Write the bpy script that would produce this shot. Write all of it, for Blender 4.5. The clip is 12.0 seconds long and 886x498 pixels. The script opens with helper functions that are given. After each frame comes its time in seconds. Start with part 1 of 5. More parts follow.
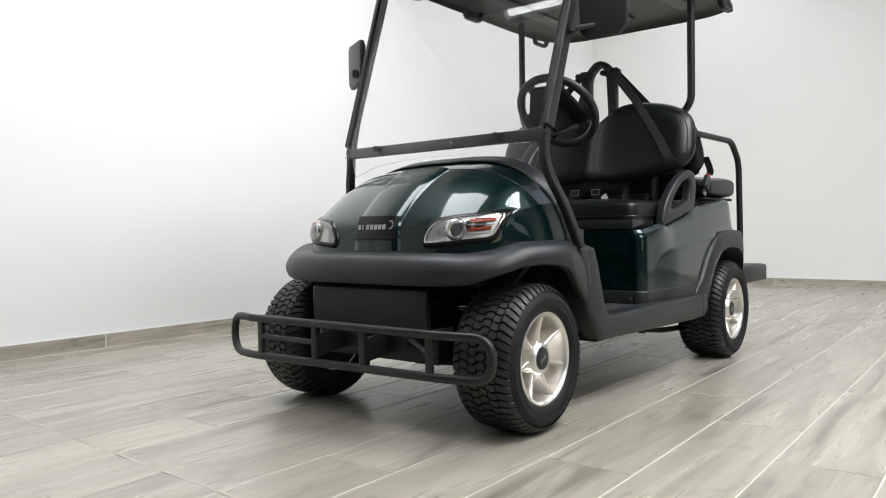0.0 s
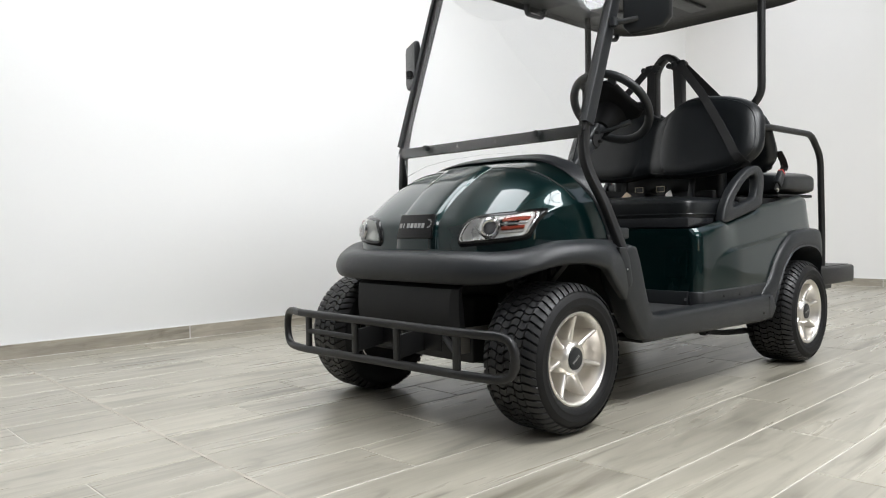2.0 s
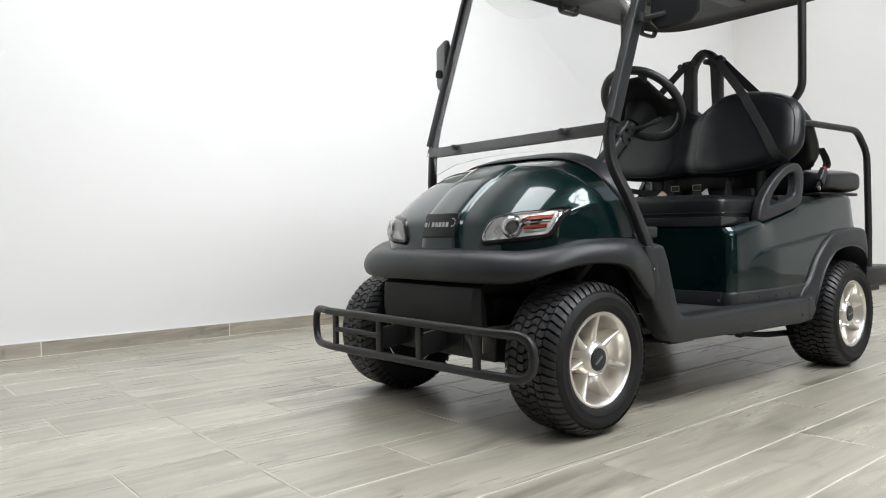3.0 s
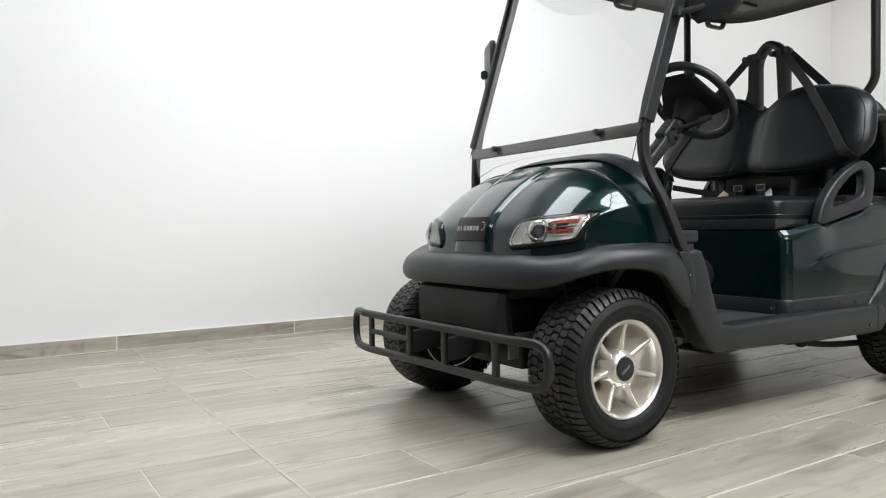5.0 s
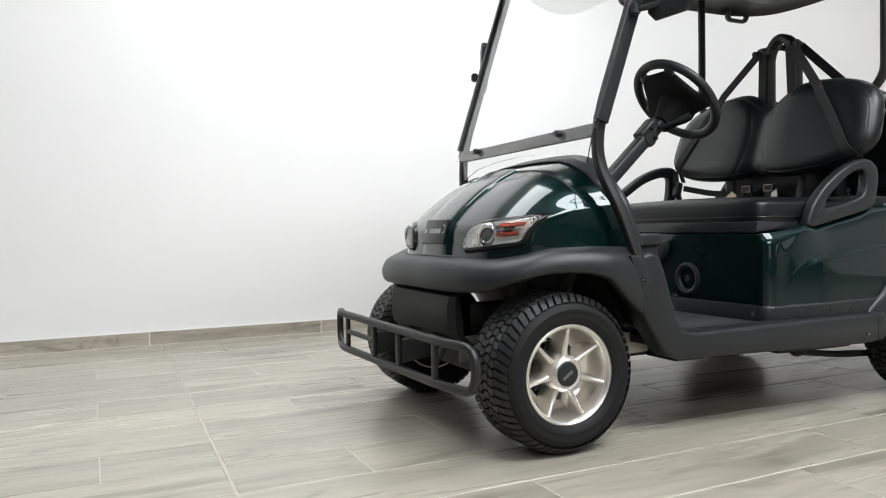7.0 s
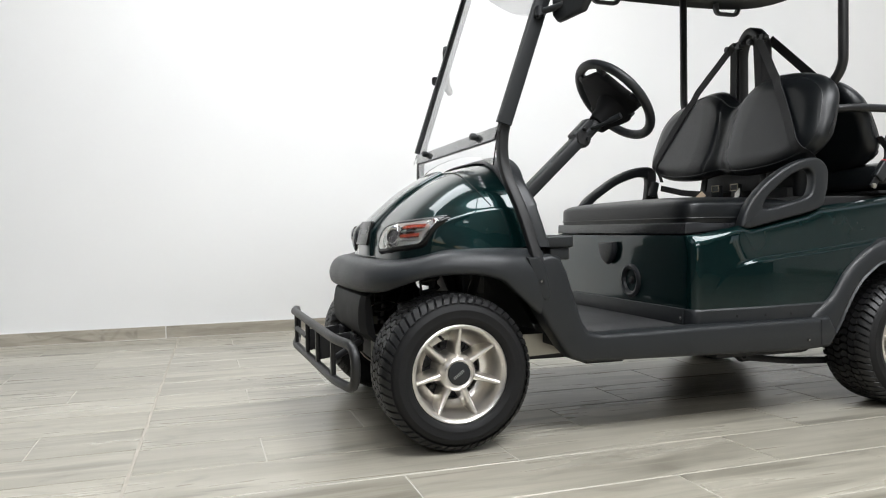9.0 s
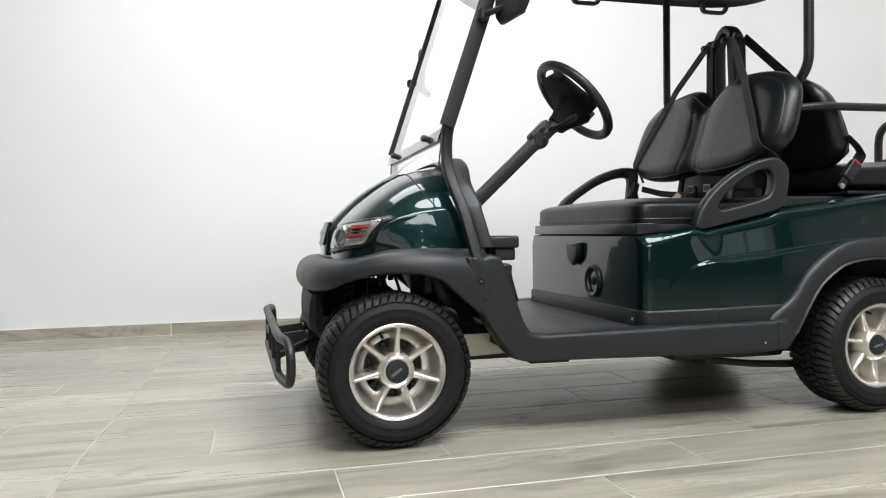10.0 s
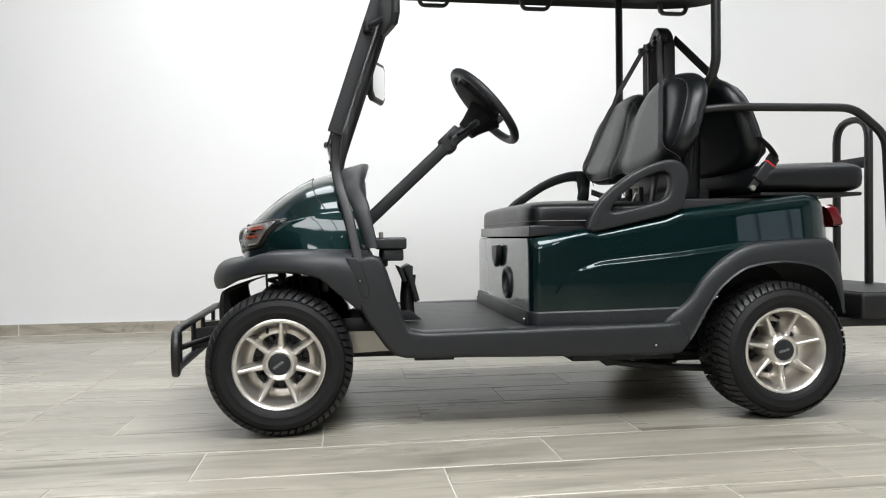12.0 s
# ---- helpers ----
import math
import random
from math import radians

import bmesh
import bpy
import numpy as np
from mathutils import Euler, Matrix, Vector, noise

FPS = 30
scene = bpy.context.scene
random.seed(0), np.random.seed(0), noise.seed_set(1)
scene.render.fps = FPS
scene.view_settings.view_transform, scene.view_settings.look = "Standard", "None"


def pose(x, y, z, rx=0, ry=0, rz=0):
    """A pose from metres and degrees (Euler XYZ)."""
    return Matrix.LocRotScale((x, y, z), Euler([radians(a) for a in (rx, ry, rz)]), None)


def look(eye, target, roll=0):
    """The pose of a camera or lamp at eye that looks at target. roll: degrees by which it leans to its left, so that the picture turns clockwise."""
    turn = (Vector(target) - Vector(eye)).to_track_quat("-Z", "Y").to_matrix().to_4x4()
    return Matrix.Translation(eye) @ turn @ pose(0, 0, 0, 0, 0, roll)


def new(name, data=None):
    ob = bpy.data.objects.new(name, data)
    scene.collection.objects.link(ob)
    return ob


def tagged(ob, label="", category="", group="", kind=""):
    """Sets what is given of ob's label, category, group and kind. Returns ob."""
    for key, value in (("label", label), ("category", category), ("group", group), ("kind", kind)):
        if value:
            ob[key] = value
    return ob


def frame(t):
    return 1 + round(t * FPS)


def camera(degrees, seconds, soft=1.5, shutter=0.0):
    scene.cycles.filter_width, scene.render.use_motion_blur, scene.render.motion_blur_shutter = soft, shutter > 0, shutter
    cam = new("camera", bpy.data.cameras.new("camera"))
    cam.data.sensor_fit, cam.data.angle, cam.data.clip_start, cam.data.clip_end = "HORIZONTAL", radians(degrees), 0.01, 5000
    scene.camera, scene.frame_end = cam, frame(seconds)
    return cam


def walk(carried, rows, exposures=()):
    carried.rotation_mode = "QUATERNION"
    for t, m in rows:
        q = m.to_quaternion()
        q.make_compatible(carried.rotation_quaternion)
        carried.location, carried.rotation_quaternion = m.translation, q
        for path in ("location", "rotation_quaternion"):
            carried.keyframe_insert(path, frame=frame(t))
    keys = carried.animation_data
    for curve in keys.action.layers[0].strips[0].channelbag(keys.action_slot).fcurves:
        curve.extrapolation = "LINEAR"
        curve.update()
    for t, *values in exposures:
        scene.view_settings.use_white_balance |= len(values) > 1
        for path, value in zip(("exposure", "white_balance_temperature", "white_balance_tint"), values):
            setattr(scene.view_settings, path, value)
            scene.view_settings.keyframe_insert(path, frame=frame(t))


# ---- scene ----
cam = camera(61.8, 12.0, soft=1.1)
PATH = [
    (0, (1.753, -1.908, 0.631), (0.459, -0.384, 0.576), -0.9),
    (0.5, (1.809, -1.858, 0.629), (0.452, -0.39, 0.575), -0.9),
    (1, (1.857, -1.826, 0.631), (0.448, -0.408, 0.575), -0.9),
    (1.5, (1.894, -1.795, 0.631), (0.438, -0.426, 0.574), -0.9),
    (2, (1.925, -1.771, 0.632), (0.43, -0.444, 0.574), -0.9),
    (2.5, (1.95, -1.737, 0.626), (0.413, -0.457, 0.571), -0.9),
    (3, (1.976, -1.707, 0.626), (0.397, -0.481, 0.571), -0.9),
    (5, (2.082, -1.517, 0.646), (0.359, -0.504, 0.586), -0.9),
    (5.5, (2.123, -1.44, 0.649), (0.367, -0.484, 0.59), -0.9),
    (6, (2.171, -1.357, 0.649), (0.388, -0.452, 0.592), -0.9),
    (6.5, (2.231, -1.256, 0.647), (0.421, -0.406, 0.592), -0.9),
    (8.5, (2.492, -0.763, 0.645), (0.589, -0.15, 0.591), -0.9),
    (9, (2.55, -0.627, 0.647), (0.629, -0.074, 0.593), -0.9),
    (9.5, (2.606, -0.486, 0.645), (0.669, 0.007, 0.593), -0.9),
    (10, (2.662, -0.329, 0.64), (0.709, 0.1, 0.591), -0.8),
    (10.5, (2.717, -0.185, 0.638), (0.754, 0.195, 0.589), -0.8),
    (11, (2.77, -0.024, 0.635), (0.797, 0.299, 0.589), -0.7),
    (11.5, (2.818, 0.122, 0.632), (0.837, 0.392, 0.59), -0.6),
    (12, (2.865, 0.29, 0.622), (0.875, 0.482, 0.589), -0.7),
]
walk(cam, [(t, look(eye, target, roll)) for t, eye, target, roll in PATH])

# ---- world and light ----
world = bpy.data.worlds.new("world")
scene.world = world
world.use_nodes = True
sky = world.node_tree.nodes.new("ShaderNodeTexSky")
sky.sky_type, sky.sun_disc = "NISHITA", False
sky.sun_elevation, sky.sun_rotation = radians(35), radians(120)
world.node_tree.nodes["Background"].inputs["Strength"].default_value = 0.1
world.node_tree.links.new(sky.outputs["Color"], world.node_tree.nodes["Background"].inputs["Color"])
scene.view_settings.exposure = 0.0

SKEW = 2.1                       # the room is turned by this against the cart
ROOM = pose(0, 0, 0, 0, 0, SKEW)
CEIL = 3.6


def area_lamp(name, x, y, z, w, d, power, aim=(0, 0, -1), colour=(1, 1, 1)):
    data = bpy.data.lights.new(name, "AREA")
    data.shape, data.size, data.size_y, data.energy, data.color = "RECTANGLE", w, d, power, colour
    ob = new(name, data)
    eye = ROOM @ Vector((x, y, z))
    ob.matrix_world = Matrix.Translation(eye) @ (ROOM.to_3x3() @ Vector(aim)).to_track_quat("-Z", "Y").to_matrix().to_4x4()
    return ob


# daylight through rooflights and a row of windows, with more rooflights added as fill
# first rooflight follows its reflection; the rest are unseen, added as fill
ROOFLIGHTS_AND_FILL = [(-0.69, 0.25, 122), (2.5, 0.8, 246), (-0.69, 4.2, 40), (2.5, 4.3, 9), (-0.69, -3.4, 6), (2.5, -3.4, 9), (5.5, -1.2, 138)]
for lx, ly, power in ROOFLIGHTS_AND_FILL:
    area_lamp("rooflight_daylight", lx, ly, CEIL + 0.05, 1.6, 3.0, power, colour=(0.985, 1.0, 1.02))
for wy, wide, power in ((-2.4, 2.0, 2.0), (5.2, 1.25, 4.5)):
    area_lamp("window_daylight", 7.35, wy, 1.7, wide, 2.2, power, aim=(-1, 0, 0), colour=(0.97, 0.99, 1.0))

# ---- materials ----


def material(name):
    m = bpy.data.materials.new(name)
    m.use_nodes = True
    return m, m.node_tree.nodes, m.node_tree.links, m.node_tree.nodes["Principled BSDF"]


def plain(name, colour, rough=0.5, metal=0.0, coat=0.0, bump=0.0, scale=300.0, vary=0.15, coat_rough=0.03, spec=0.5):
    """A surface with cloudy tone and roughness changes and a fine grain."""
    m, nodes, links, b = material(name)
    coord = nodes.new("ShaderNodeTexCoord")
    cloud = nodes.new("ShaderNodeTexNoise")
    cloud.inputs["Scale"].default_value, cloud.inputs["Detail"].default_value = 9.0, 6.0
    links.new(coord.outputs["Object"], cloud.inputs["Vector"])
    ramp = nodes.new("ShaderNodeMapRange")
    ramp.inputs["To Min"].default_value, ramp.inputs["To Max"].default_value = 1 - vary, 1 + vary
    links.new(cloud.outputs["Fac"], ramp.inputs["Value"])
    tone = nodes.new("ShaderNodeVectorMath")
    tone.operation = "SCALE"
    tone.inputs[0].default_value = colour
    links.new(ramp.outputs["Result"], tone.inputs["Scale"])
    links.new(tone.outputs["Vector"], b.inputs["Base Color"])
    gloss = nodes.new("ShaderNodeMapRange")
    gloss.inputs["To Min"].default_value, gloss.inputs["To Max"].default_value = max(0.02, rough * 0.85), min(1, rough * 1.15)
    links.new(cloud.outputs["Fac"], gloss.inputs["Value"])
    links.new(gloss.outputs["Result"], b.inputs["Roughness"])
    b.inputs["Metallic"].default_value, b.inputs["Specular IOR Level"].default_value = metal, spec
    b.inputs["Coat Weight"].default_value, b.inputs["Coat Roughness"].default_value = coat, coat_rough
    if bump:
        grain = nodes.new("ShaderNodeTexNoise")
        grain.inputs["Scale"].default_value, grain.inputs["Detail"].default_value = scale, 3.0
        links.new(coord.outputs["Object"], grain.inputs["Vector"])
        bn = nodes.new("ShaderNodeBump")
        bn.inputs["Strength"].default_value, bn.inputs["Distance"].default_value = bump, 0.002
        links.new(grain.outputs["Fac"], bn.inputs["Height"])
        links.new(bn.outputs["Normal"], b.inputs["Normal"])
    return m


PAINT = plain("green_paint", (0.0012, 0.0146, 0.0146), rough=0.30, metal=0.6, coat=1.0, vary=0.1, spec=0.1)
PLASTIC = plain("black_plastic", (0.0114, 0.0132, 0.0150), rough=0.42, bump=0.25, scale=700, vary=0.12)
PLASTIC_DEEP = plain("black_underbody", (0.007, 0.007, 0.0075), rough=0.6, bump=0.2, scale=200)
PAD_RUBBER = plain("soft_black_moulding", (0.005, 0.005, 0.0055), rough=0.7, bump=0.2, scale=400, spec=0.2)
STEEL_BLACK = plain("black_powder_coat", (0.007, 0.007, 0.0075), rough=0.42, bump=0.12, scale=900)
VINYL = plain("black_vinyl", (0.0045, 0.0056, 0.0066), rough=0.36, bump=0.22, scale=420, spec=0.42)
VINYL_TRIM = plain("black_vinyl_band", (0.020, 0.021, 0.023), rough=0.22, bump=0.08, scale=420, spec=0.6)
RUBBER = plain("tyre_rubber", (0.0068, 0.0068, 0.0072), rough=0.62, bump=0.3, scale=260, spec=0.3)
# blocks coloured paler than the carcass, so tops look lit and grooves shaded
TREAD_LIT = plain("tread_rubber_lit", (0.0085, 0.0085, 0.0088), rough=0.46, bump=0.3, scale=260)
MAT = plain("rubber_floor_mat", (0.032, 0.032, 0.033), rough=0.5, bump=0.6, scale=160, vary=0.5)
ALLOY = plain("silver_alloy", (0.75, 0.72, 0.675), rough=0.30, metal=0.9, vary=0.06)
CHROME = plain("chrome", (0.60, 0.60, 0.60), rough=0.16, metal=1.0, vary=0.04)
STEEL = plain("galvanised_steel", (0.45, 0.43, 0.38), rough=0.4, metal=0.85, bump=0.1, scale=120, vary=0.2)
DRUM = plain("brake_drum_iron", (0.09, 0.09, 0.095), rough=0.5, metal=0.5, vary=0.3)
WEBBING = plain("seat_belt_webbing", (0.013, 0.013, 0.014), rough=0.7, bump=0.5, scale=900)
AMBER = plain("amber_reflector", (0.21, 0.032, 0.015), rough=0.15, coat=0.8, vary=0.15)
RED = plain("red_lens", (0.10, 0.004, 0.007), rough=0.2, coat=0.4, vary=0.1)
RED_TAB = plain("red_button", (0.6, 0.02, 0.02), rough=0.35)
SILVER_INK = plain("silver_lettering", (0.36, 0.36, 0.36), rough=0.35, metal=0.4)
TAG_PAPER = plain("cream_paper_tag", (0.62, 0.5, 0.36), rough=0.8)
TAG_WHITE = plain("white_paper_tag", (0.75, 0.74, 0.7), rough=0.8)
CREAM_METAL = plain("anodised_buckle", (0.34, 0.31, 0.24), rough=0.35, metal=0.8)
REFLECTOR = plain("lamp_reflector", (0.74, 0.74, 0.71), rough=0.28, metal=0.9, vary=0.3)
PROJECTOR_GLASS = plain("projector_glass", (0.07, 0.07, 0.075), rough=0.08, vary=0.1)
BEZEL = plain("gloss_black_bezel", (0.004, 0.004, 0.0042), rough=0.22, vary=0.1, spec=0.35)
MIRROR = plain("mirror_glass", (0.9, 0.9, 0.9), rough=0.01, metal=1.0, vary=0.01)


def glass(name, tint=(1, 1, 1), rough=0.0):
    m, nodes, links, b = material(name)
    b.inputs["Base Color"].default_value = (*tint, 1)
    b.inputs["Roughness"].default_value, b.inputs["IOR"].default_value = rough, 1.45
    b.inputs["Transmission Weight"].default_value = 1.0
    return m


SCREEN = glass("clear_acrylic", (0.985, 0.99, 0.99))
LENS = glass("lamp_lens", (0.97, 0.97, 0.97))


def wall_paint(name, colour):
    m, nodes, links, b = material(name)
    coord = nodes.new("ShaderNodeTexCoord")
    big, fine = nodes.new("ShaderNodeTexNoise"), nodes.new("ShaderNodeTexNoise")
    big.inputs["Scale"].default_value, fine.inputs["Scale"].default_value = 1.3, 180.0
    big.inputs["Detail"].default_value = 5.0
    for n in (big, fine):
        links.new(coord.outputs["Object"], n.inputs["Vector"])
    rng = nodes.new("ShaderNodeMapRange")
    rng.inputs["To Min"].default_value, rng.inputs["To Max"].default_value = 0.975, 1.02
    links.new(big.outputs["Fac"], rng.inputs["Value"])
    tone = nodes.new("ShaderNodeVectorMath")
    tone.operation = "SCALE"
    tone.inputs[0].default_value = colour
    links.new(rng.outputs["Result"], tone.inputs["Scale"])
    links.new(tone.outputs["Vector"], b.inputs["Base Color"])
    b.inputs["Roughness"].default_value = 0.7
    bn = nodes.new("ShaderNodeBump")
    bn.inputs["Strength"].default_value, bn.inputs["Distance"].default_value = 0.12, 0.002
    links.new(fine.outputs["Fac"], bn.inputs["Height"])
    links.new(bn.outputs["Normal"], b.inputs["Normal"])
    return m


WALL = wall_paint("white_wall_paint", (0.86, 0.86, 0.85))
WALL_FAR = wall_paint("cool_wall_paint", (0.86, 0.85, 0.83))
# walls out of view, darkened so the cart reflects a dim room
WALL_UNSEEN = wall_paint("unseen_wall_grey", (0.105, 0.105, 0.11))
CEILING = wall_paint("white_ceiling_paint", (0.55, 0.55, 0.55))


def wood_tile(name, light, dark, stretch):
    """Wood-look porcelain: long streaks, cloudy patches and knots along each plank, no two planks alike."""
    m, nodes, links, b = material(name)
    coord, info = nodes.new("ShaderNodeTexCoord"), nodes.new("ShaderNodeObjectInfo")
    shift = nodes.new("ShaderNodeVectorMath")
    shift.operation = "SCALE"
    shift.inputs[0].default_value = (37.0, 91.0, 13.0)
    links.new(info.outputs["Random"], shift.inputs["Scale"])
    add = nodes.new("ShaderNodeVectorMath")
    links.new(coord.outputs["Object"], add.inputs[0])
    links.new(shift.outputs["Vector"], add.inputs[1])

    def noise_at(scale_xyz, detail, distortion=0.0):
        mp = nodes.new("ShaderNodeMapping")
        mp.inputs["Scale"].default_value = scale_xyz
        links.new(add.outputs["Vector"], mp.inputs["Vector"])
        n = nodes.new("ShaderNodeTexNoise")
        n.inputs["Scale"].default_value, n.inputs["Detail"].default_value = 1.0, detail
        n.inputs["Distortion"].default_value = distortion
        links.new(mp.outputs["Vector"], n.inputs["Vector"])
        return n.outputs["Fac"]

    sx, sy, sz = stretch
    streak = noise_at((20 * sx, 20 * sy, 20 * sz), 9.0, 0.9)
    patch = noise_at((5 * sx, 9 * sy, 5 * sz), 6.0, 1.6)
    fine = noise_at((150 * sx, 110 * sy, 150 * sz), 6.0, 0.4)
    lines = noise_at((55 * sx, 30 * sy, 55 * sz), 8.0, 1.5)
    knot = noise_at((10 * sx, 55 * sy, 10 * sz), 5.0, 1.1)

    def ramp(src, lo, hi):
        r = nodes.new("ShaderNodeMapRange")
        r.interpolation_type = "SMOOTHSTEP"
        r.inputs["From Min"].default_value, r.inputs["From Max"].default_value = lo, hi
        links.new(src, r.inputs["Value"])
        return r.outputs["Result"]

    def mixed(fac, a, c):
        x = nodes.new("ShaderNodeMix")
        x.data_type = "RGBA"
        for sock, v in ((x.inputs["Factor"], fac), (x.inputs["A"], a), (x.inputs["B"], c)):
            if isinstance(v, tuple):
                sock.default_value = (*v, 1)
            elif isinstance(v, float):
                sock.default_value = v
            else:
                links.new(v, sock)
        return x.outputs["Result"]

    mid = tuple((p * 0.66 + q * 0.34) for p, q in zip(light, dark))
    c1 = mixed(ramp(streak, 0.35, 0.68), light, mid)
    mul = nodes.new("ShaderNodeMath")
    mul.operation = "MULTIPLY"
    links.new(ramp(patch, 0.51, 0.75), mul.inputs[0])
    links.new(ramp(streak, 0.42, 0.6), mul.inputs[1])
    c2 = mixed(mul.outputs["Value"], c1, dark)
    vein = nodes.new("ShaderNodeMath")
    vein.operation = "MULTIPLY"
    links.new(ramp(lines, 0.56, 0.70), vein.inputs[0])
    vein.inputs[1].default_value = 0.20
    c2 = mixed(vein.outputs["Value"], c2, dark)
    smudge = nodes.new("ShaderNodeMath")
    smudge.operation = "MULTIPLY"
    links.new(ramp(knot, 0.56, 0.76), smudge.inputs[0])
    smudge.inputs[1].default_value = 0.5
    c2 = mixed(smudge.outputs["Value"], c2, dark)
    tone = nodes.new("ShaderNodeMapRange")
    tone.inputs["To Min"].default_value, tone.inputs["To Max"].default_value = 0.86, 1.06
    links.new(info.outputs["Random"], tone.inputs["Value"])
    grain = nodes.new("ShaderNodeMapRange")
    grain.inputs["To Min"].default_value, grain.inputs["To Max"].default_value = 0.93, 1.06
    links.new(fine, grain.inputs["Value"])
    both = nodes.new("ShaderNodeMath")
    both.operation = "MULTIPLY"
    links.new(tone.outputs["Result"], both.inputs[0])
    links.new(grain.outputs["Result"], both.inputs[1])
    fin = nodes.new("ShaderNodeVectorMath")
    fin.operation = "SCALE"
    links.new(c2, fin.inputs[0])
    links.new(both.outputs["Value"], fin.inputs["Scale"])
    links.new(fin.outputs["Vector"], b.inputs["Base Color"])
    rg = nodes.new("ShaderNodeMapRange")
    rg.inputs["To Min"].default_value, rg.inputs["To Max"].default_value = 0.22, 0.36
    links.new(streak, rg.inputs["Value"])
    links.new(rg.outputs["Result"], b.inputs["Roughness"])
    bn = nodes.new("ShaderNodeBump")
    bn.inputs["Strength"].default_value, bn.inputs["Distance"].default_value = 0.15, 0.0015
    links.new(fine, bn.inputs["Height"])
    links.new(bn.outputs["Normal"], b.inputs["Normal"])
    return m


TILE = wood_tile("wood_look_tile", (0.412, 0.386, 0.318), (0.160, 0.146, 0.112), (0.8, 0.065, 1.0))
SKIRT = wood_tile("wood_look_skirting_tile", (0.47, 0.43, 0.355), (0.16, 0.14, 0.11), (0.3, 0.14, 1.0))
GROUT = plain("pale_grout", (0.56, 0.54, 0.49), rough=0.85, bump=0.3, scale=250, vary=0.12)
CAULK = plain("white_caulk", (0.75, 0.74, 0.72), rough=0.6, vary=0.1)
GROUT_DARK = plain("movement_joint_grout", (0.42, 0.385, 0.33), rough=0.85, bump=0.3, scale=250, vary=0.3)
WHITE_FRAME = plain("white_metal_frame", (0.6, 0.6, 0.6), rough=0.4)
DARK_FRAME = plain("dark_metal_frame", (0.05, 0.05, 0.055), rough=0.4)

# ---- mesh tools ----


def mesh_of(name, verts, faces, sharp=35.0):
    me = bpy.data.meshes.new(name)
    me.from_pydata([tuple(v) for v in verts], [], faces)
    me.update()
    bm = bmesh.new()
    bm.from_mesh(me)
    bmesh.ops.recalc_face_normals(bm, faces=bm.faces)
    bm.to_mesh(me)
    bm.free()
    me.shade_smooth()
    me.set_sharp_from_angle(angle=radians(sharp))
    return me


def finish(bm, name, sharp=35.0):
    bmesh.ops.recalc_face_normals(bm, faces=bm.faces)
    me = bpy.data.meshes.new(name)
    bm.to_mesh(me)
    bm.free()
    me.shade_smooth()
    me.set_sharp_from_angle(angle=radians(sharp))
    return me


def part(name, me, mat, parent=None, label="", m=None):
    ob = new(name, me)
    if not me.materials:
        me.materials.append(mat)
    ob.parent = parent
    if m is not None:
        ob.matrix_basis = m
    return tagged(ob, label)


def catmull(pts, n, closed=False):
    """A smooth curve of n steps a span through the points."""
    p = [Vector(q) for q in pts]
    k = len(p)
    spans = k if closed else k - 1
    out = []
    for i in range(spans):
        a, b, c, d = (p[(i + j) % k] if closed else p[min(max(i + j, 0), k - 1)] for j in (-1, 0, 1, 2))
        if not closed and i == 0:
            a = b * 2 - c
        if not closed and i == k - 2:
            d = c * 2 - b
        for s in range(n):
            t = s / n
            out.append(0.5 * ((2 * b) + (c - a) * t + (2 * a - 5 * b + 4 * c - d) * t * t + (3 * b - a - 3 * c + d) * t ** 3))
    if not closed:
        out.append(p[-1].copy())
    return out


def fillet(pts, r, n=5):
    """A polyline with its corners rounded by r."""
    p = [Vector(q) for q in pts]
    out = [p[0]]
    for a, b, c in zip(p, p[1:], p[2:]):
        u, v = (a - b), (c - b)
        k = min(r, u.length * 0.49, v.length * 0.49)
        s, e = b + u.normalized() * k, b + v.normalized() * k
        for i in range(n + 1):
            t = i / n
            out.append(s * (1 - t) ** 2 + b * 2 * t * (1 - t) + e * t * t)
    out.append(p[-1])
    return out


def sweep(path, section, closed=False, up=(0, 0, 1), caps=True):
    """A section of (side, up) points carried along a path."""
    path = [Vector(q) for q in path]
    k, verts, faces, n = len(path), [], [], len(section)
    last = Vector(up)
    for i, q in enumerate(path):
        a = path[(i - 1) % k] if closed or i else q
        b = path[(i + 1) % k] if closed or i < k - 1 else q
        d = (b - a).normalized()
        u = last - d * last.dot(d)
        if u.length < 1e-4:
            u = d.orthogonal()
        u.normalize()
        last = u
        s = d.cross(u)
        verts += [q + s * x + u * y for x, y in section]
    rings = k if closed else k - 1
    for i in range(rings):
        j = (i + 1) % k
        for c in range(n):
            e = (c + 1) % n
            faces.append((i * n + c, j * n + c, j * n + e, i * n + e))
    if caps and not closed:
        faces += [tuple(range(n))[::-1], tuple(range((k - 1) * n, k * n))]
    return verts, faces


def circle(r, n=12):
    return [(r * math.cos(2 * math.pi * i / n), r * math.sin(2 * math.pi * i / n)) for i in range(n)]


def oval(w, h, n=16, power=4):
    out = []
    for i in range(n):
        a = 2 * math.pi * i / n
        c, s = math.cos(a), math.sin(a)
        out.append((w / 2 * math.copysign(abs(c) ** (2 / power), c), h / 2 * math.copysign(abs(s) ** (2 / power), s)))
    return out


def tube(name, pts, r, bend=0.0, n=12, closed=False, up=(0, 0, 1)):
    path = fillet(pts, bend) if bend else pts
    return mesh_of(name, *sweep(path, circle(r, n), closed, up), sharp=50)


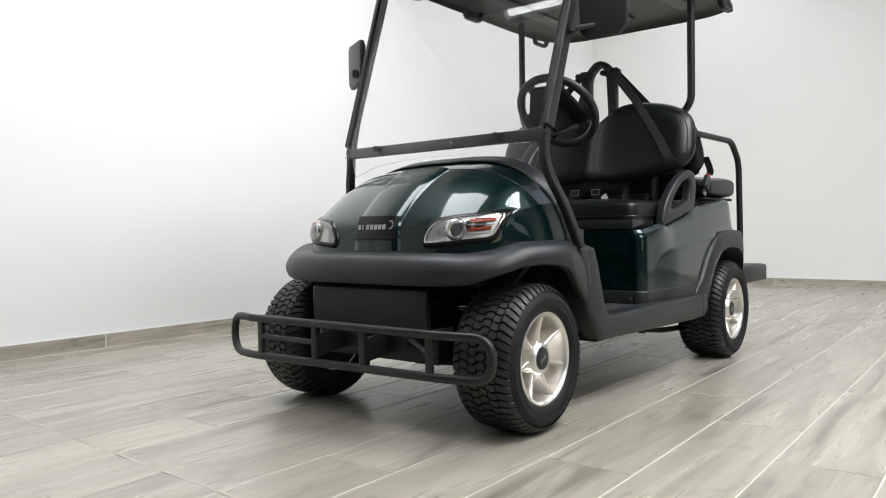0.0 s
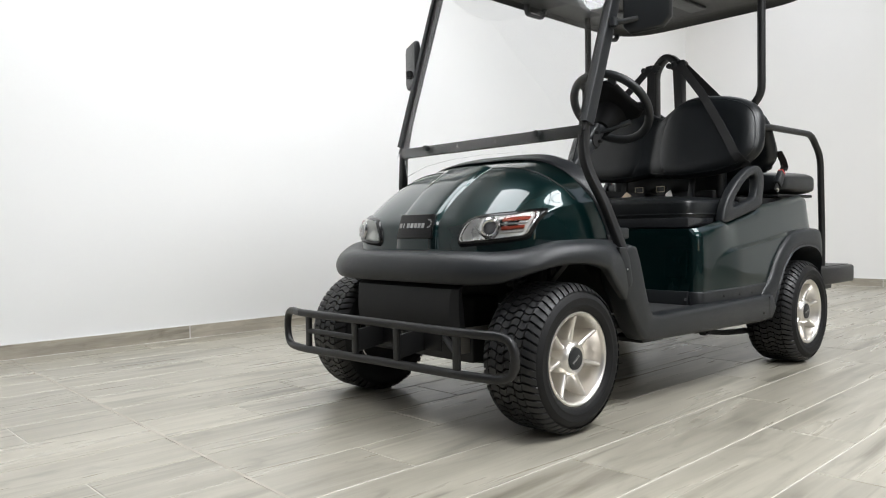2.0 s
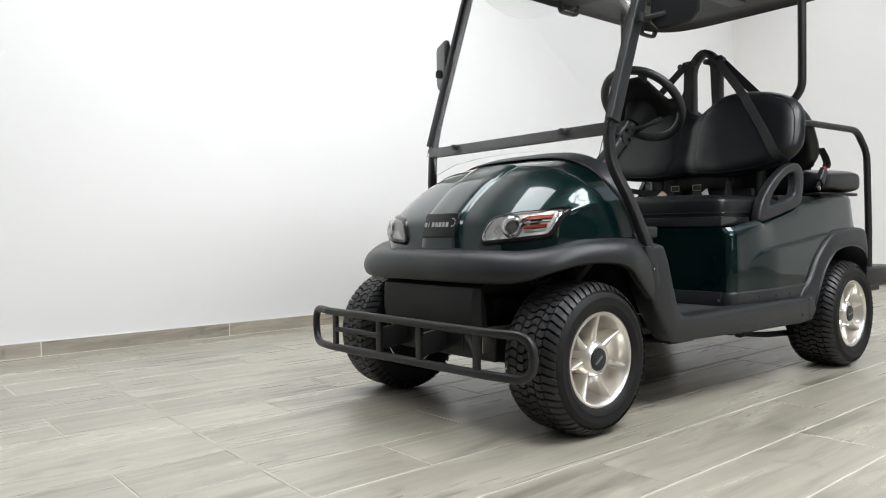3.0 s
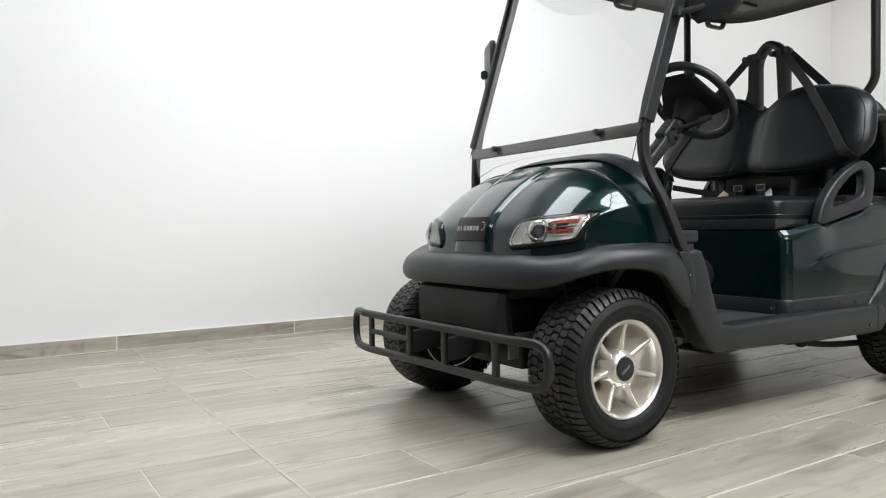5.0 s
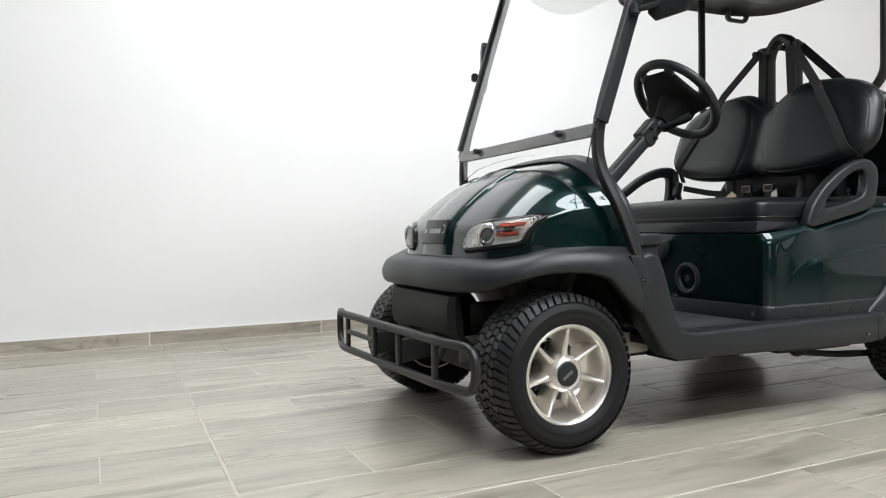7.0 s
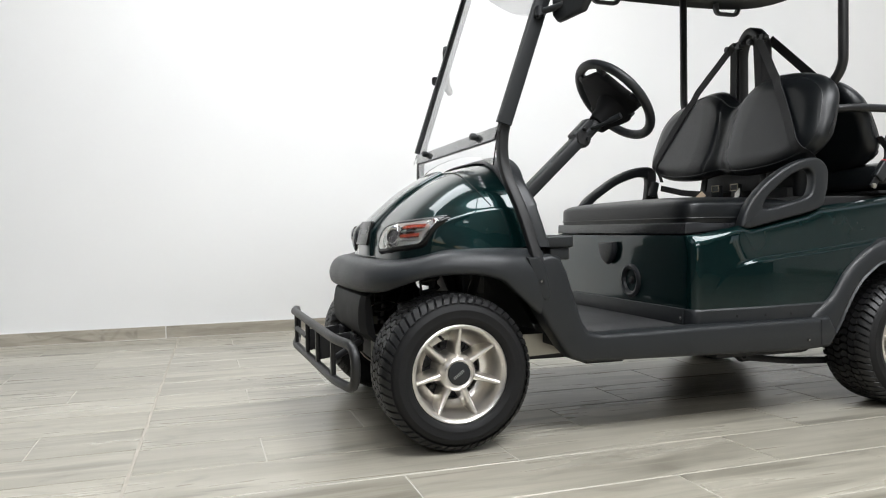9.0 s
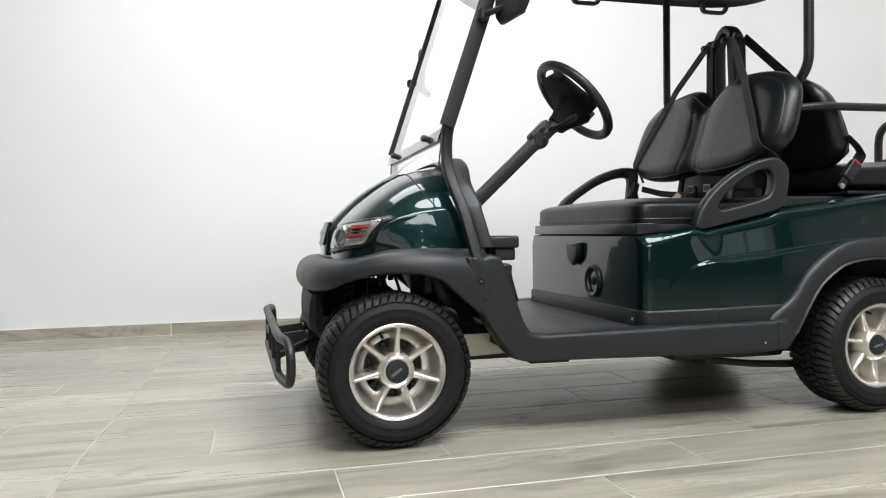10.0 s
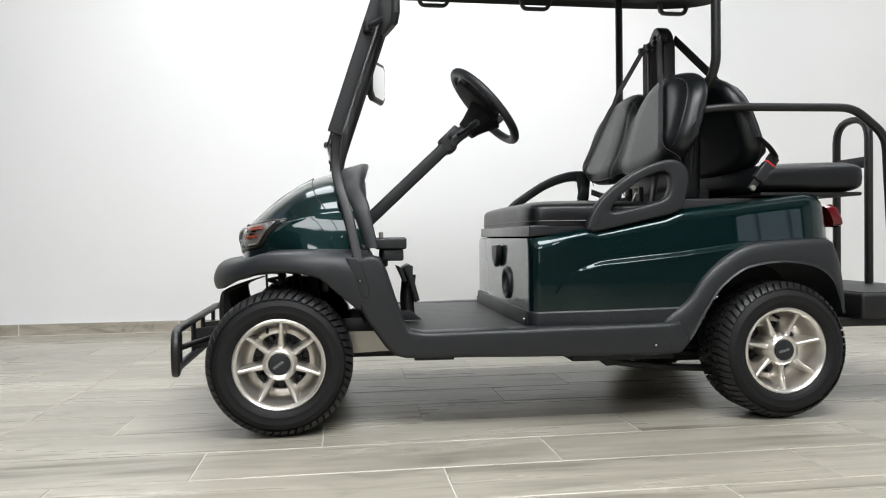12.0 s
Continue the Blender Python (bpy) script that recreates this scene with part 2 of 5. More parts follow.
def bar(name, pts, w, h, bend=0.0, up=(0, 0, 1), power=6, closed=False):
    path = fillet(pts, bend) if bend else pts
    return mesh_of(name, *sweep(path, oval(w, h, 16, power), closed, up), sharp=40)


def joined(name, pieces, sharp=35.0):
    verts, faces = [], []
    for v, f in pieces:
        k = len(verts)
        verts += list(v)
        faces += [tuple(i + k for i in q) for q in f]
    return mesh_of(name, verts, faces, sharp)


def rbox(name, x0, x1, y0, y1, z0, z1, r=0.01, seg=3, taper=1.0):
    bm = bmesh.new()
    bmesh.ops.create_cube(bm, size=1)
    for v in bm.verts:
        f = taper if v.co.z > 0 else 1.0
        v.co = Vector(((x0 + x1) / 2 + v.co.x * (x1 - x0) * f, (y0 + y1) / 2 + v.co.y * (y1 - y0) * f, (z0 + z1) / 2 + v.co.z * (z1 - z0)))
    if r:
        bmesh.ops.bevel(bm, geom=bm.edges[:], offset=r, segments=seg, affect="EDGES", profile=0.5)
    return finish(bm, name)


def prism(name, poly, x0, x1, r=0.01, axis="x", seg=3, hole=None):
    """A flat outline given as two coordinates, thickened along an axis, its rims rounded."""
    put = {"x": lambda a, b, c: (c, a, b), "y": lambda a, b, c: (a, c, b), "z": lambda a, b, c: (a, b, c)}[axis]
    bm = bmesh.new()
    if hole is None:
        lo = [bm.verts.new(put(a, b, x0)) for a, b in poly]
        hi = [bm.verts.new(put(a, b, x1)) for a, b in poly]
        bm.faces.new(lo[::-1])
        bm.faces.new(hi)
        k = len(poly)
        for i in range(k):
            bm.faces.new((lo[i], lo[(i + 1) % k], hi[(i + 1) % k], hi[i]))
        rims = [e for e in bm.edges if abs(e.calc_length()) > 0 and all(f in e.link_faces for f in e.link_faces) and any(len(f.verts) == k for f in e.link_faces)]
    else:
        k = len(poly)
        a0, a1 = [bm.verts.new(put(a, b, x0)) for a, b in poly], [bm.verts.new(put(a, b, x1)) for a, b in poly]
        h0, h1 = [bm.verts.new(put(a, b, x0)) for a, b in hole], [bm.verts.new(put(a, b, x1)) for a, b in hole]
        for i in range(k):
            j = (i + 1) % k
            bm.faces.new((a0[i], a0[j], a1[j], a1[i]))
            bm.faces.new((h0[j], h0[i], h1[i], h1[j]))
            bm.faces.new((a0[j], a0[i], h0[i], h0[j]))
            bm.faces.new((a1[i], a1[j], h1[j], h1[i]))
        rims = [e for e in bm.edges if sum(1 for v in e.verts if v in a0) == 2 or sum(1 for v in e.verts if v in a1) == 2 or sum(1 for v in e.verts if v in h0) == 2 or sum(1 for v in e.verts if v in h1) == 2]
    if r:
        bmesh.ops.recalc_face_normals(bm, faces=bm.faces)
        bmesh.ops.bevel(bm, geom=rims, offset=r, segments=seg, affect="EDGES", profile=0.5, clamp_overlap=True)
    return finish(bm, name, 40)


def loft(name, curves, nu=6, nv=6, thick=0.0, sharp=60.0):
    """A smooth skin through a grid of control curves."""
    rows = [catmull(c, nv) for c in curves]
    cols = [catmull([r[j] for r in rows], nu) for j in range(len(rows[0]))]
    m, n = len(cols), len(cols[0])
    verts = [cols[j][i] for i in range(n) for j in range(m)]
    faces = [(i * m + j, i * m + j + 1, (i + 1) * m + j + 1, (i + 1) * m + j) for i in range(n - 1) for j in range(m - 1)]
    if not thick:
        return mesh_of(name, verts, faces, sharp)
    bm = bmesh.new()
    vs = [bm.verts.new(v) for v in verts]
    for f in faces:
        if len(set(f)) == 4:
            bm.faces.new([vs[i] for i in f])
    bmesh.ops.recalc_face_normals(bm, faces=bm.faces)
    bmesh.ops.solidify(bm, geom=bm.faces[:], thickness=thick)
    return finish(bm, name, sharp)


def revolve(name, profile, n=48, sharp=35.0, closed=False):
    """A profile of (x, radius) turned about the x axis."""
    verts, faces, k = [], [], len(profile)
    for i in range(n):
        a = 2 * math.pi * i / n
        verts += [(x, r * math.cos(a), r * math.sin(a)) for x, r in profile]
    for i in range(n):
        j = (i + 1) % n
        for c in range(k if closed else k - 1):
            e = (c + 1) % k
            faces.append((i * k + c, i * k + e, j * k + e, j * k + c))
    return mesh_of(name, verts, faces, sharp)


def mirrored(pts):
    return [(-x, y, z) for x, y, z in pts]


def knob(name, x, y, z, r, axis="x", h=0.008, n=12):
    bm = bmesh.new()
    rot = {"x": Matrix.Rotation(math.pi / 2, 4, "Y"), "y": Matrix.Rotation(math.pi / 2, 4, "X"), "z": Matrix.Identity(4)}[axis]
    bmesh.ops.create_cone(bm, cap_ends=True, segments=n, radius1=r, radius2=r, depth=h, matrix=Matrix.Translation((x, y, z)) @ rot)
    bmesh.ops.bevel(bm, geom=[e for e in bm.edges if any(len(f.verts) > 4 for f in e.link_faces)], offset=min(r, h) * 0.3, segments=2, affect="EDGES")
    return finish(bm, name)


def superbox(name, c, h, e1=.25, e2=.2, n=40, m=20, shape=None):
    """A padded block: a rounded solid with half sizes h about c; shape bends its points."""
    def pw(v, e):
        return math.copysign(abs(v) ** e, v)
    verts, faces = [], []
    for i in range(1, m):
        p = -math.pi / 2 + math.pi * i / m
        for j in range(n):
            a = 2 * math.pi * j / n
            verts.append((pw(math.cos(p), e1) * pw(math.cos(a), e2), pw(math.cos(p), e1) * pw(math.sin(a), e2), pw(math.sin(p), e1)))
    verts += [(0, 0, -1), (0, 0, 1)]
    lo, hi = len(verts) - 2, len(verts) - 1
    for i in range(m - 2):
        for j in range(n):
            k = (j + 1) % n
            faces.append((i * n + j, i * n + k, (i + 1) * n + k, (i + 1) * n + j))
    for j in range(n):
        k = (j + 1) % n
        faces += [(lo, k, j), (hi, (m - 2) * n + j, (m - 2) * n + k)]
    pts = []
    for v in verts:
        u = shape(*v) if shape else v
        pts.append((c[0] + u[0] * h[0], c[1] + u[1] * h[1], c[2] + u[2] * h[2]))
    return mesh_of(name, pts, faces, 60)

# ---- the room ----
XW, YB, XF, YF = -2.345, 6.05, 7.4, -5.2      # far wall, end wall, window wall, wall behind


def structure(name, me, mat, label="", m=ROOM):
    ob = part(name, me, mat, None, label, m)
    return tagged(ob, kind="structure")


def holed_slab(name, x0, x1, y0, y1, z0, z1, holes):
    """A ceiling slab with rectangular openings: strips between and beside the openings."""
    xs = sorted({x0, x1, *[h[0] for h in holes], *[h[1] for h in holes]})
    ys = sorted({y0, y1, *[h[2] for h in holes], *[h[3] for h in holes]})
    pieces = []
    for a, b in zip(xs, xs[1:]):
        for c, d in zip(ys, ys[1:]):
            if any(h[0] <= a and b <= h[1] and h[2] <= c and d <= h[3] for h in holes):
                continue
            v = [(x, y, z) for z in (z0, z1) for x, y in ((a, c), (b, c), (b, d), (a, d))]
            pieces.append((v, [(3, 2, 1, 0), (4, 5, 6, 7), (0, 1, 5, 4), (1, 2, 6, 5), (2, 3, 7, 6), (3, 0, 4, 7)]))
    return joined(name, pieces)


structure("wall_west", rbox("wall_west", XW - 0.2, XW, YF - 0.2, YB + 0.2, -0.1, CEIL, 0), WALL, "smooth white painted plaster wall")
structure("wall_north", rbox("wall_north", XW, XF, YB, YB + 0.2, -0.1, CEIL, 0), WALL_FAR, "pale off-white painted end wall")
structure("wall_south", rbox("wall_south", XW, XF, YF - 0.2, YF, -0.1, CEIL, 0), WALL_UNSEEN, "unseen wall, dark grey to keep the cart's reflections dim")
WINDOWS = [(-3.45, -1.35), (4.55, 5.85)]
panels = []
for (y0, y1), z0, z1 in [((YF, WINDOWS[0][0]), 0, CEIL), ((WINDOWS[0][1], WINDOWS[1][0]), 0, CEIL), ((WINDOWS[1][1], YB), 0, CEIL)] + [(w, 0, 0.55) for w in WINDOWS] + [(w, 2.85, CEIL) for w in WINDOWS]:
    v = [(x, y, z) for z in (z0, z1) for x, y in ((XF, y0), (XF + 0.2, y0), (XF + 0.2, y1), (XF, y1))]
    panels.append((v, [(3, 2, 1, 0), (4, 5, 6, 7), (0, 1, 5, 4), (1, 2, 6, 5), (2, 3, 7, 6), (3, 0, 4, 7)]))
structure("wall_east", joined("wall_east", panels), WALL_UNSEEN, "unseen window wall, dark grey to keep the cart's reflections dim")
for i, (y0, y1) in enumerate(WINDOWS):
    win = structure("window_%d" % (i + 1), joined("window", [sweep([(XF - 0.02, y0, 0.55), (XF - 0.02, y1, 0.55), (XF - 0.02, y1, 2.85), (XF - 0.02, y0, 2.85)], [(-0.03, -0.04), (0.03, -0.04), (0.03, 0.04), (-0.03, 0.04)], True, (1, 0, 0))]), DARK_FRAME, "dark metal framed window")
    for k in (1, 2):
        part("glazing_bar", rbox("glazing_bar", XF - 0.05, XF, y0 + k * (y1 - y0) / 3 - 0.02, y0 + k * (y1 - y0) / 3 + 0.02, 0.55, 2.85, 0.004), DARK_FRAME, win)
holes = [(lx - 0.8, lx + 0.8, ly - 1.5, ly + 1.5) for lx, ly, _ in ROOFLIGHTS_AND_FILL]
structure("ceiling", holed_slab("ceiling", XW, XF, YF, YB, CEIL, CEIL + 0.2, holes), CEILING, "pale painted ceiling with a rooflight and added fill lamp openings")
# openings past the first are unseen, cut for the added lamps
for i, h in enumerate(holes):
    bars = [sweep([(h[0], y, CEIL + 0.02), (h[1], y, CEIL + 0.02)], [(-0.02, -0.02), (0.02, -0.02), (0.02, 0.02), (-0.02, 0.02)]) for y in ((h[2] + .02, h[3] - .02) if i == 0 else (h[2] + 1.0, h[2] + 2.0))]
    if i == 1:
        bars += [sweep([(x, h[2], CEIL + 0.02), (x, h[3], CEIL + 0.02)], [(-0.012, -0.003), (0.012, -0.003), (0.012, 0.003), (-0.012, 0.003)]) for x in (h[0] + .4, h[0] + .8, h[0] + 1.2)]
    structure("rooflight_%d" % (i + 1), joined("rooflight", bars), DARK_FRAME, "glazing bars, rooflights past the first added for fill light")
SPOT_GLOW, spot_nodes, spot_links, spot_b = material("spot_glow")
spot_b.inputs["Emission Color"].default_value, spot_b.inputs["Emission Strength"].default_value = (1, 0.93, 0.8, 1), 40
for sy in (-1.25, -0.55, 0.15, 0.85, 1.55):
    can = part("ceiling_spot", revolve("ceiling_spot", [(-.09, .0), (-.09, .045), (0, .045), (0, .038), (-.02, .034)], 20), WHITE_FRAME, None, "", ROOM @ pose(6.9, sy, CEIL - .09, 0, 90, 0))
    tagged(can, "small round white ceiling spotlight, switched on", "spotlight", "ceiling spots")
    part("glow_disc", revolve("glow_disc", [(-.02, .034), (-.019, 0)], 20), SPOT_GLOW, can)
structure("floor", rbox("floor", XW, XF, YF, YB, -0.1, -0.0018, 0), GROUT, "grey wood-look porcelain plank floor with pale grout")
floor = bpy.data.objects["floor"]

# ---- the cart ----
cart = new("golf_cart")
cart.matrix_basis = pose(-.0139, -.0199, 0, 0, 0, SKEW - .533)      # it stands nearly square to the room
tagged(cart, "dark green four-seat golf cart with black trim, parked on tiles", "golf cart")


def fit(name, me, mat, label="", parent=None):
    return part(name, me, mat, parent or cart, label)


# bonnet: control curves from the nose back to the cowl, from the middle to the side
HALF = [
    [(0, -.152, .545), (0, -.147, .61), (0, -.130, .664), (0, -.036, .753), (0, .085, .830), (0, .222, .871)],
    [(.11, -.150, .545), (.11, -.145, .61), (.11, -.128, .663), (.112, -.034, .753), (.115, .087, .829), (.12, .222, .870)],
    [(.215, -.146, .545), (.217, -.140, .61), (.22, -.122, .662), (.226, -.030, .748), (.232, .085, .822), (.236, .220, .859)],
    [(.305, -.134, .548), (.308, -.126, .61), (.312, -.109, .658), (.320, -.018, .738), (.326, .088, .799), (.330, .219, .826)],
    [(.376, -.104, .548), (.380, -.096, .615), (.385, -.074, .658), (.392, .008, .718), (.396, .102, .763), (.398, .220, .780)],
    [(.425, -.052, .558), (.428, -.044, .625), (.431, -.012, .668), (.435, .060, .694), (.437, .138, .712), (.437, .248, .724)],
    [(.435, -.030, .573), (.438, -.022, .615), (.440, .010, .652), (.444, .074, .676), (.447, .145, .694), (.447, .252, .704)],
    [(.451, .03, .578), (.454, .045, .600), (.456, .072, .620), (.459, .125, .640), (.461, .18, .650), (.461, .268, .656)],
    [(.463, .07, .580), (.467, .088, .583), (.470, .11, .585), (.473, .155, .587), (.475, .20, .588), (.475, .286, .588)],
]
bonnet_curves = [mirrored(c) for c in HALF[:0:-1]] + HALF
bonnet = fit("bonnet", loft("bonnet", bonnet_curves, 6, 7), PAINT, "glossy dark green metallic bonnet")
# raised middle panel of the bonnet
mid = []
for w, lift in ((-1.0, -.003), (-.97, .002), (-.86, .011), (-.4, .0142), (0, .0145), (.4, .0142), (.86, .011), (.97, .002), (1.0, -.003)):
    row = []
    for k, (y, z) in enumerate(((-.152, .563), (-.147, .61), (-.130, .664), (-.036, .753), (.04, .804), (.10, .837))):
        hw = (.108, .104, .100, .104, .112, .118)[k]
        ny, nz = ((-1, .05), (-.98, .2), (-.85, .5), (-.6, .8), (-.45, .9), (-.35, .93))[k]
        row.append((w * hw, y + ny * lift, z + nz * lift - 0.002))
    mid.append(row)
fit("centre_panel", loft("centre_panel", mid, 2, 7, sharp=30), PAINT, "raised green centre panel", bonnet)
# shut line across the bonnet
seam_pts = []
for c in bonnet_curves[3:-3]:
    q = catmull(c, 8)[33]
    seam_pts.append((q.x, q.y, q.z + .001))
fit("shut_line", mesh_of("shut_line", *sweep(catmull(seam_pts, 4), circle(.0017, 6))), PLASTIC_DEEP, "dark shut line", bonnet)
# badge plate with plain bars for its lettering
plate = fit("badge_plate", prism("badge_plate", [(-.089, .594), (.089, .594), (.085, .678), (-.085, .678)], -.006, .006, .003, "y"), BEZEL, "gloss black badge plate", bonnet)
plate.matrix_basis = pose(0, -.1515, 0, 0, 0, 0) @ Matrix.Translation((0, 0, .638)) @ Matrix.Rotation(radians(-15), 4, "X") @ Matrix.Translation((0, 0, -.638))
strokes = [rbox("s", -.079 + i * .0185, -.079 + i * .0185 + w, -.0075, -.005, .630, .646, 0) for i, w in enumerate((.011, .004, .0135, .0135, .0135, .0135, .0135))]
for me in strokes:
    part("badge_bar", me, SILVER_INK, plate)
for i in range(6):
    a = radians(100 - i * 38)
    part("badge_dot", rbox("badge_dot", .066 + .013 * math.cos(a) - .002, .066 + .013 * math.cos(a) + .002, -.0085, -.006, .645 + .013 * math.sin(a) - .002, .645 + .013 * math.sin(a) + .002, 0), SILVER_INK, plate)

# cowl: black rim behind the bonnet
back = [c[-1] for c in bonnet_curves]
cowl = []
for x, y, z in back:
    s = 1 if x >= 0 else -1
    f = min(1, abs(x) / .468)
    out = Vector((s * f ** 3, 0, 1 - f ** 3)).normalized()
    c = Vector((x, y, z))
    top = max(0, 1 - f ** 4)
    w = .034 + .034 * top
    cowl.append([c + Vector((0, -.012 - .006 * top, 0)) + out * .001, c + Vector((0, -.006, 0)) + out * .008, c + Vector((0, .30 * w, 0)) + out * .014,
                 c + Vector((0, .85 * w, 0)) + out * (.014 + .010 * top), c + Vector((0, w + .010 * top, 0)) + out * (.002 + .012 * top), c + Vector((0, w - .006 - .02 * top, 0)) - out * .045])
fit("cowl", loft("cowl", cowl, 5, 4), PLASTIC, "matt black plastic cowl")
dash_out = [(-.46, .60), (-.43, .70), (-.36, .775), (-.24, .822), (0, .845), (.24, .822), (.36, .775), (.43, .70), (.46, .60), (.45, .50), (-.45, .50)]
fit("dashboard", prism("dashboard", dash_out, .262, .285, .006, "y"), PLASTIC, "black plastic dashboard")
fit("cup_tray", rbox("cup_tray", .30, .465, .31, .412, .583, .622, .008), PLASTIC, "black cup tray")
fit("cup_tray_base", rbox("cup_tray_base", .33, .455, .335, .402, .545, .584, .006), PLASTIC)
fit("tray_bracket", rbox("tray_bracket", .36, .42, .325, .352, .525, .60, .006), PLASTIC_DEEP)
fit("key_switch", knob("key_switch", .30, .335, .630, .008, "z", .022), STEEL)

# front fender: sections from the inner top over the rim to the turned-in lip
FEND = [
    [(0, -0.150, .552), (0, -0.195, .556), (0, -0.233, .538), (0, -0.251, .497), (0, -0.245, .460), (0, -0.228, .456)],
    [(.15, -0.148, .552), (.153, -0.193, .556), (.157, -0.231, .538), (.160, -0.249, .497), (.158, -0.243, .460), (.154, -0.226, .456)],
    [(.28, -0.132, .552), (.298, -0.176, .555), (.315, -0.212, .536), (.325, -0.229, .495), (.320, -0.222, .459), (.306, -0.206, .456)],
    [(.352, -0.100, .554), (.380, -0.142, .555), (.412, -0.176, .536), (.429, -0.190, .497), (.425, -0.182, .466), (.412, -0.168, .470)],
    [(.405, -0.047, .565), (.438, -0.087, .565), (.477, -0.117, .550), (.498, -0.131, .515), (.494, -0.124, .492), (.474, -0.110, .498)],
    [(.437, 0.015, .578), (.476, -0.012, .584), (.516, -0.038, .573), (.536, -0.050, .543), (.534, -0.048, .515), (.508, -0.034, .510)],
    [(.456, 0.085, .582), (.498, 0.070, .588), (.542, 0.056, .577), (.562, 0.048, .550), (.563, 0.046, .519), (.535, 0.050, .513)],
    [(.468, 0.155, .585), (.508, 0.150, .588), (.550, 0.142, .573), (.571, 0.136, .545), (.575, 0.128, .503), (.546, 0.128, .496)],
    [(.476, 0.215, .586), (.510, 0.214, .582), (.546, 0.210, .560), (.565, 0.200, .52), (.568, 0.180, .462), (.540, 0.178, .456)],
    [(.478, 0.285, .583), (.508, 0.284, .576), (.536, 0.280, .553), (.554, 0.272, .50), (.556, 0.258, .398), (.530, 0.256, .392)],
]
fend = [mirrored(c) for c in FEND[:0:-1]] + FEND
fit("front_fender", loft("front_fender", fend, 6, 5, thick=0.006), PLASTIC, "matt black plastic wrap-round front fender")

ARCH = [(.238, .555), (.228, .47), (.243, .42), (.282, .352), (.335, .275), (.365, .247), (.40, .238), (1.20, .226), (1.30, .232), (1.335, .275),
        (1.30, .336), (1.26, .332), (.46, .320), (.415, .328), (.395, .36), (.370, .43), (.345, .51), (.322, .560), (.29, .568)]


def sided(poly, s, x0, x1):
    return (x0, x1) if s > 0 else (-x1, -x0)


RARCH_IN = [(1.310, .236), (1.352, .290), (1.384, .350), (1.435, .430), (1.490, .478), (1.545, .506), (1.655, .520), (1.760, .503), (1.825, .462), (1.862, .405), (1.885, .345)]
RARCH_OUT = [(1.215, .244), (1.245, .336), (1.330, .403), (1.388, .482), (1.468, .550), (1.550, .588), (1.655, .600), (1.818, .602), (1.856, .570), (1.888, .475), (1.907, .345)]
for s in (1, -1):
    rk = fit("rocker_panel", prism("rocker_panel", ARCH, *sided(ARCH, s, .47, .556), .016), PLASTIC, "matt black sill and fender leg")
    for by, bz in ((.257, .488), (1.21, .262)):
        part("bolt", knob("bolt", s * .5535, by, bz, .014 if by < 1 else .006, "x", .012), PLASTIC_DEEP, rk)
        part("bolt_head", knob("bolt_head", s * .5595, by, bz, .0035, "x", .004), CHROME, rk)
    pad = [(.214, .560), (.250, .560), (.270, .53), (.288, .455), (.286, .437), (.272, .430), (.257, .440), (.236, .50)]
    part("panel_joint", rbox("panel_joint", min(s * .552, s * .5568), max(s * .552, s * .5568), 1.262, 1.2645, .240, .326, 0), PLASTIC_DEEP, rk)
    part("post_mount", prism("post_mount", pad, *sided(pad, s, .542, .5595), .006), PLASTIC, rk)
    arch = []
    for (ay, az), (oy, oz) in zip(RARCH_IN, RARCH_OUT):
        a, o = Vector((ay, az)), Vector((oy, oz))
        k = .03 * max(0, (ay - 1.80) / .085) ** 1.5
        arch.append([(s * .27, ay, az), (s * (.522 - k), *a.lerp(o, .02)), (s * (.541 - k), *a.lerp(o, .12)), (s * (.543 - k), *a.lerp(o, .4)), (s * (.536 - k), *a.lerp(o, .8)), (s * (.520 - k), *a.lerp(o, .97)), (s * (.47 - k), oy, oz)])
    fit("rear_fender", loft("rear_fender", arch, 5, 3), PLASTIC, "matt black rear wheel arch trim")

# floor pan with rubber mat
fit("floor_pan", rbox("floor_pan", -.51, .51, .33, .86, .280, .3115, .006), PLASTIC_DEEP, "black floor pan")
fit("floor_mat", rbox("floor_mat", -.50, .50, .40, .812, .312, .320, .003), MAT, "black textured rubber floor mat")
fit("toe_board", prism("toe_board", [(.262, .60), (.285, .60), (.40, .335), (.37, .325)], -.48, .48, .004), PLASTIC_DEEP, "black toe board")


# green rear body shell
def crease_z(y):
    ks = [(.82, .35), (.88, .395), (.907, .447), (.927, .476), (.955, .498), (.995, .514), (1.051, .529), (1.322, .555), (1.53, .582), (1.89, .60)]
    for (a, p), (b, q) in zip(ks, ks[1:]):
        if y <= b:
            return p + (q - p) * max(0, (y - a) / (b - a))
    return ks[-1][1]


def top_z(y):
    ks = [(.80, .612), (.85, .615), (1.011, .645), (1.037, .633), (1.281, .684), (1.325, .704), (1.50, .722), (1.78, .757), (1.84, .752), (1.87, .70), (1.94, .58)]
    for (a, p), (b, q) in zip(ks, ks[1:]):
        if y <= b:
            return p + (q - p) * max(0, (y - a) / (b - a))
    return ks[-1][1]


def flank(y, z):
    """Half width of the body at a place along and up."""
    grow = min(1, max(0, (y - .85) / .26))
    grow = grow * grow * (3 - 2 * grow)
    d = z - crease_z(y)
    low = .497 + .024 * grow
    up = .497 + grow * (.007 - .018 * min(1, max(0, d) / .16))
    rise = min(1, max(0, (y - .87) / .25))
    k = min(1, max(0, (d + .006) / .012)) * rise * rise * (3 - 2 * rise)
    return low * (1 - k) + up * k


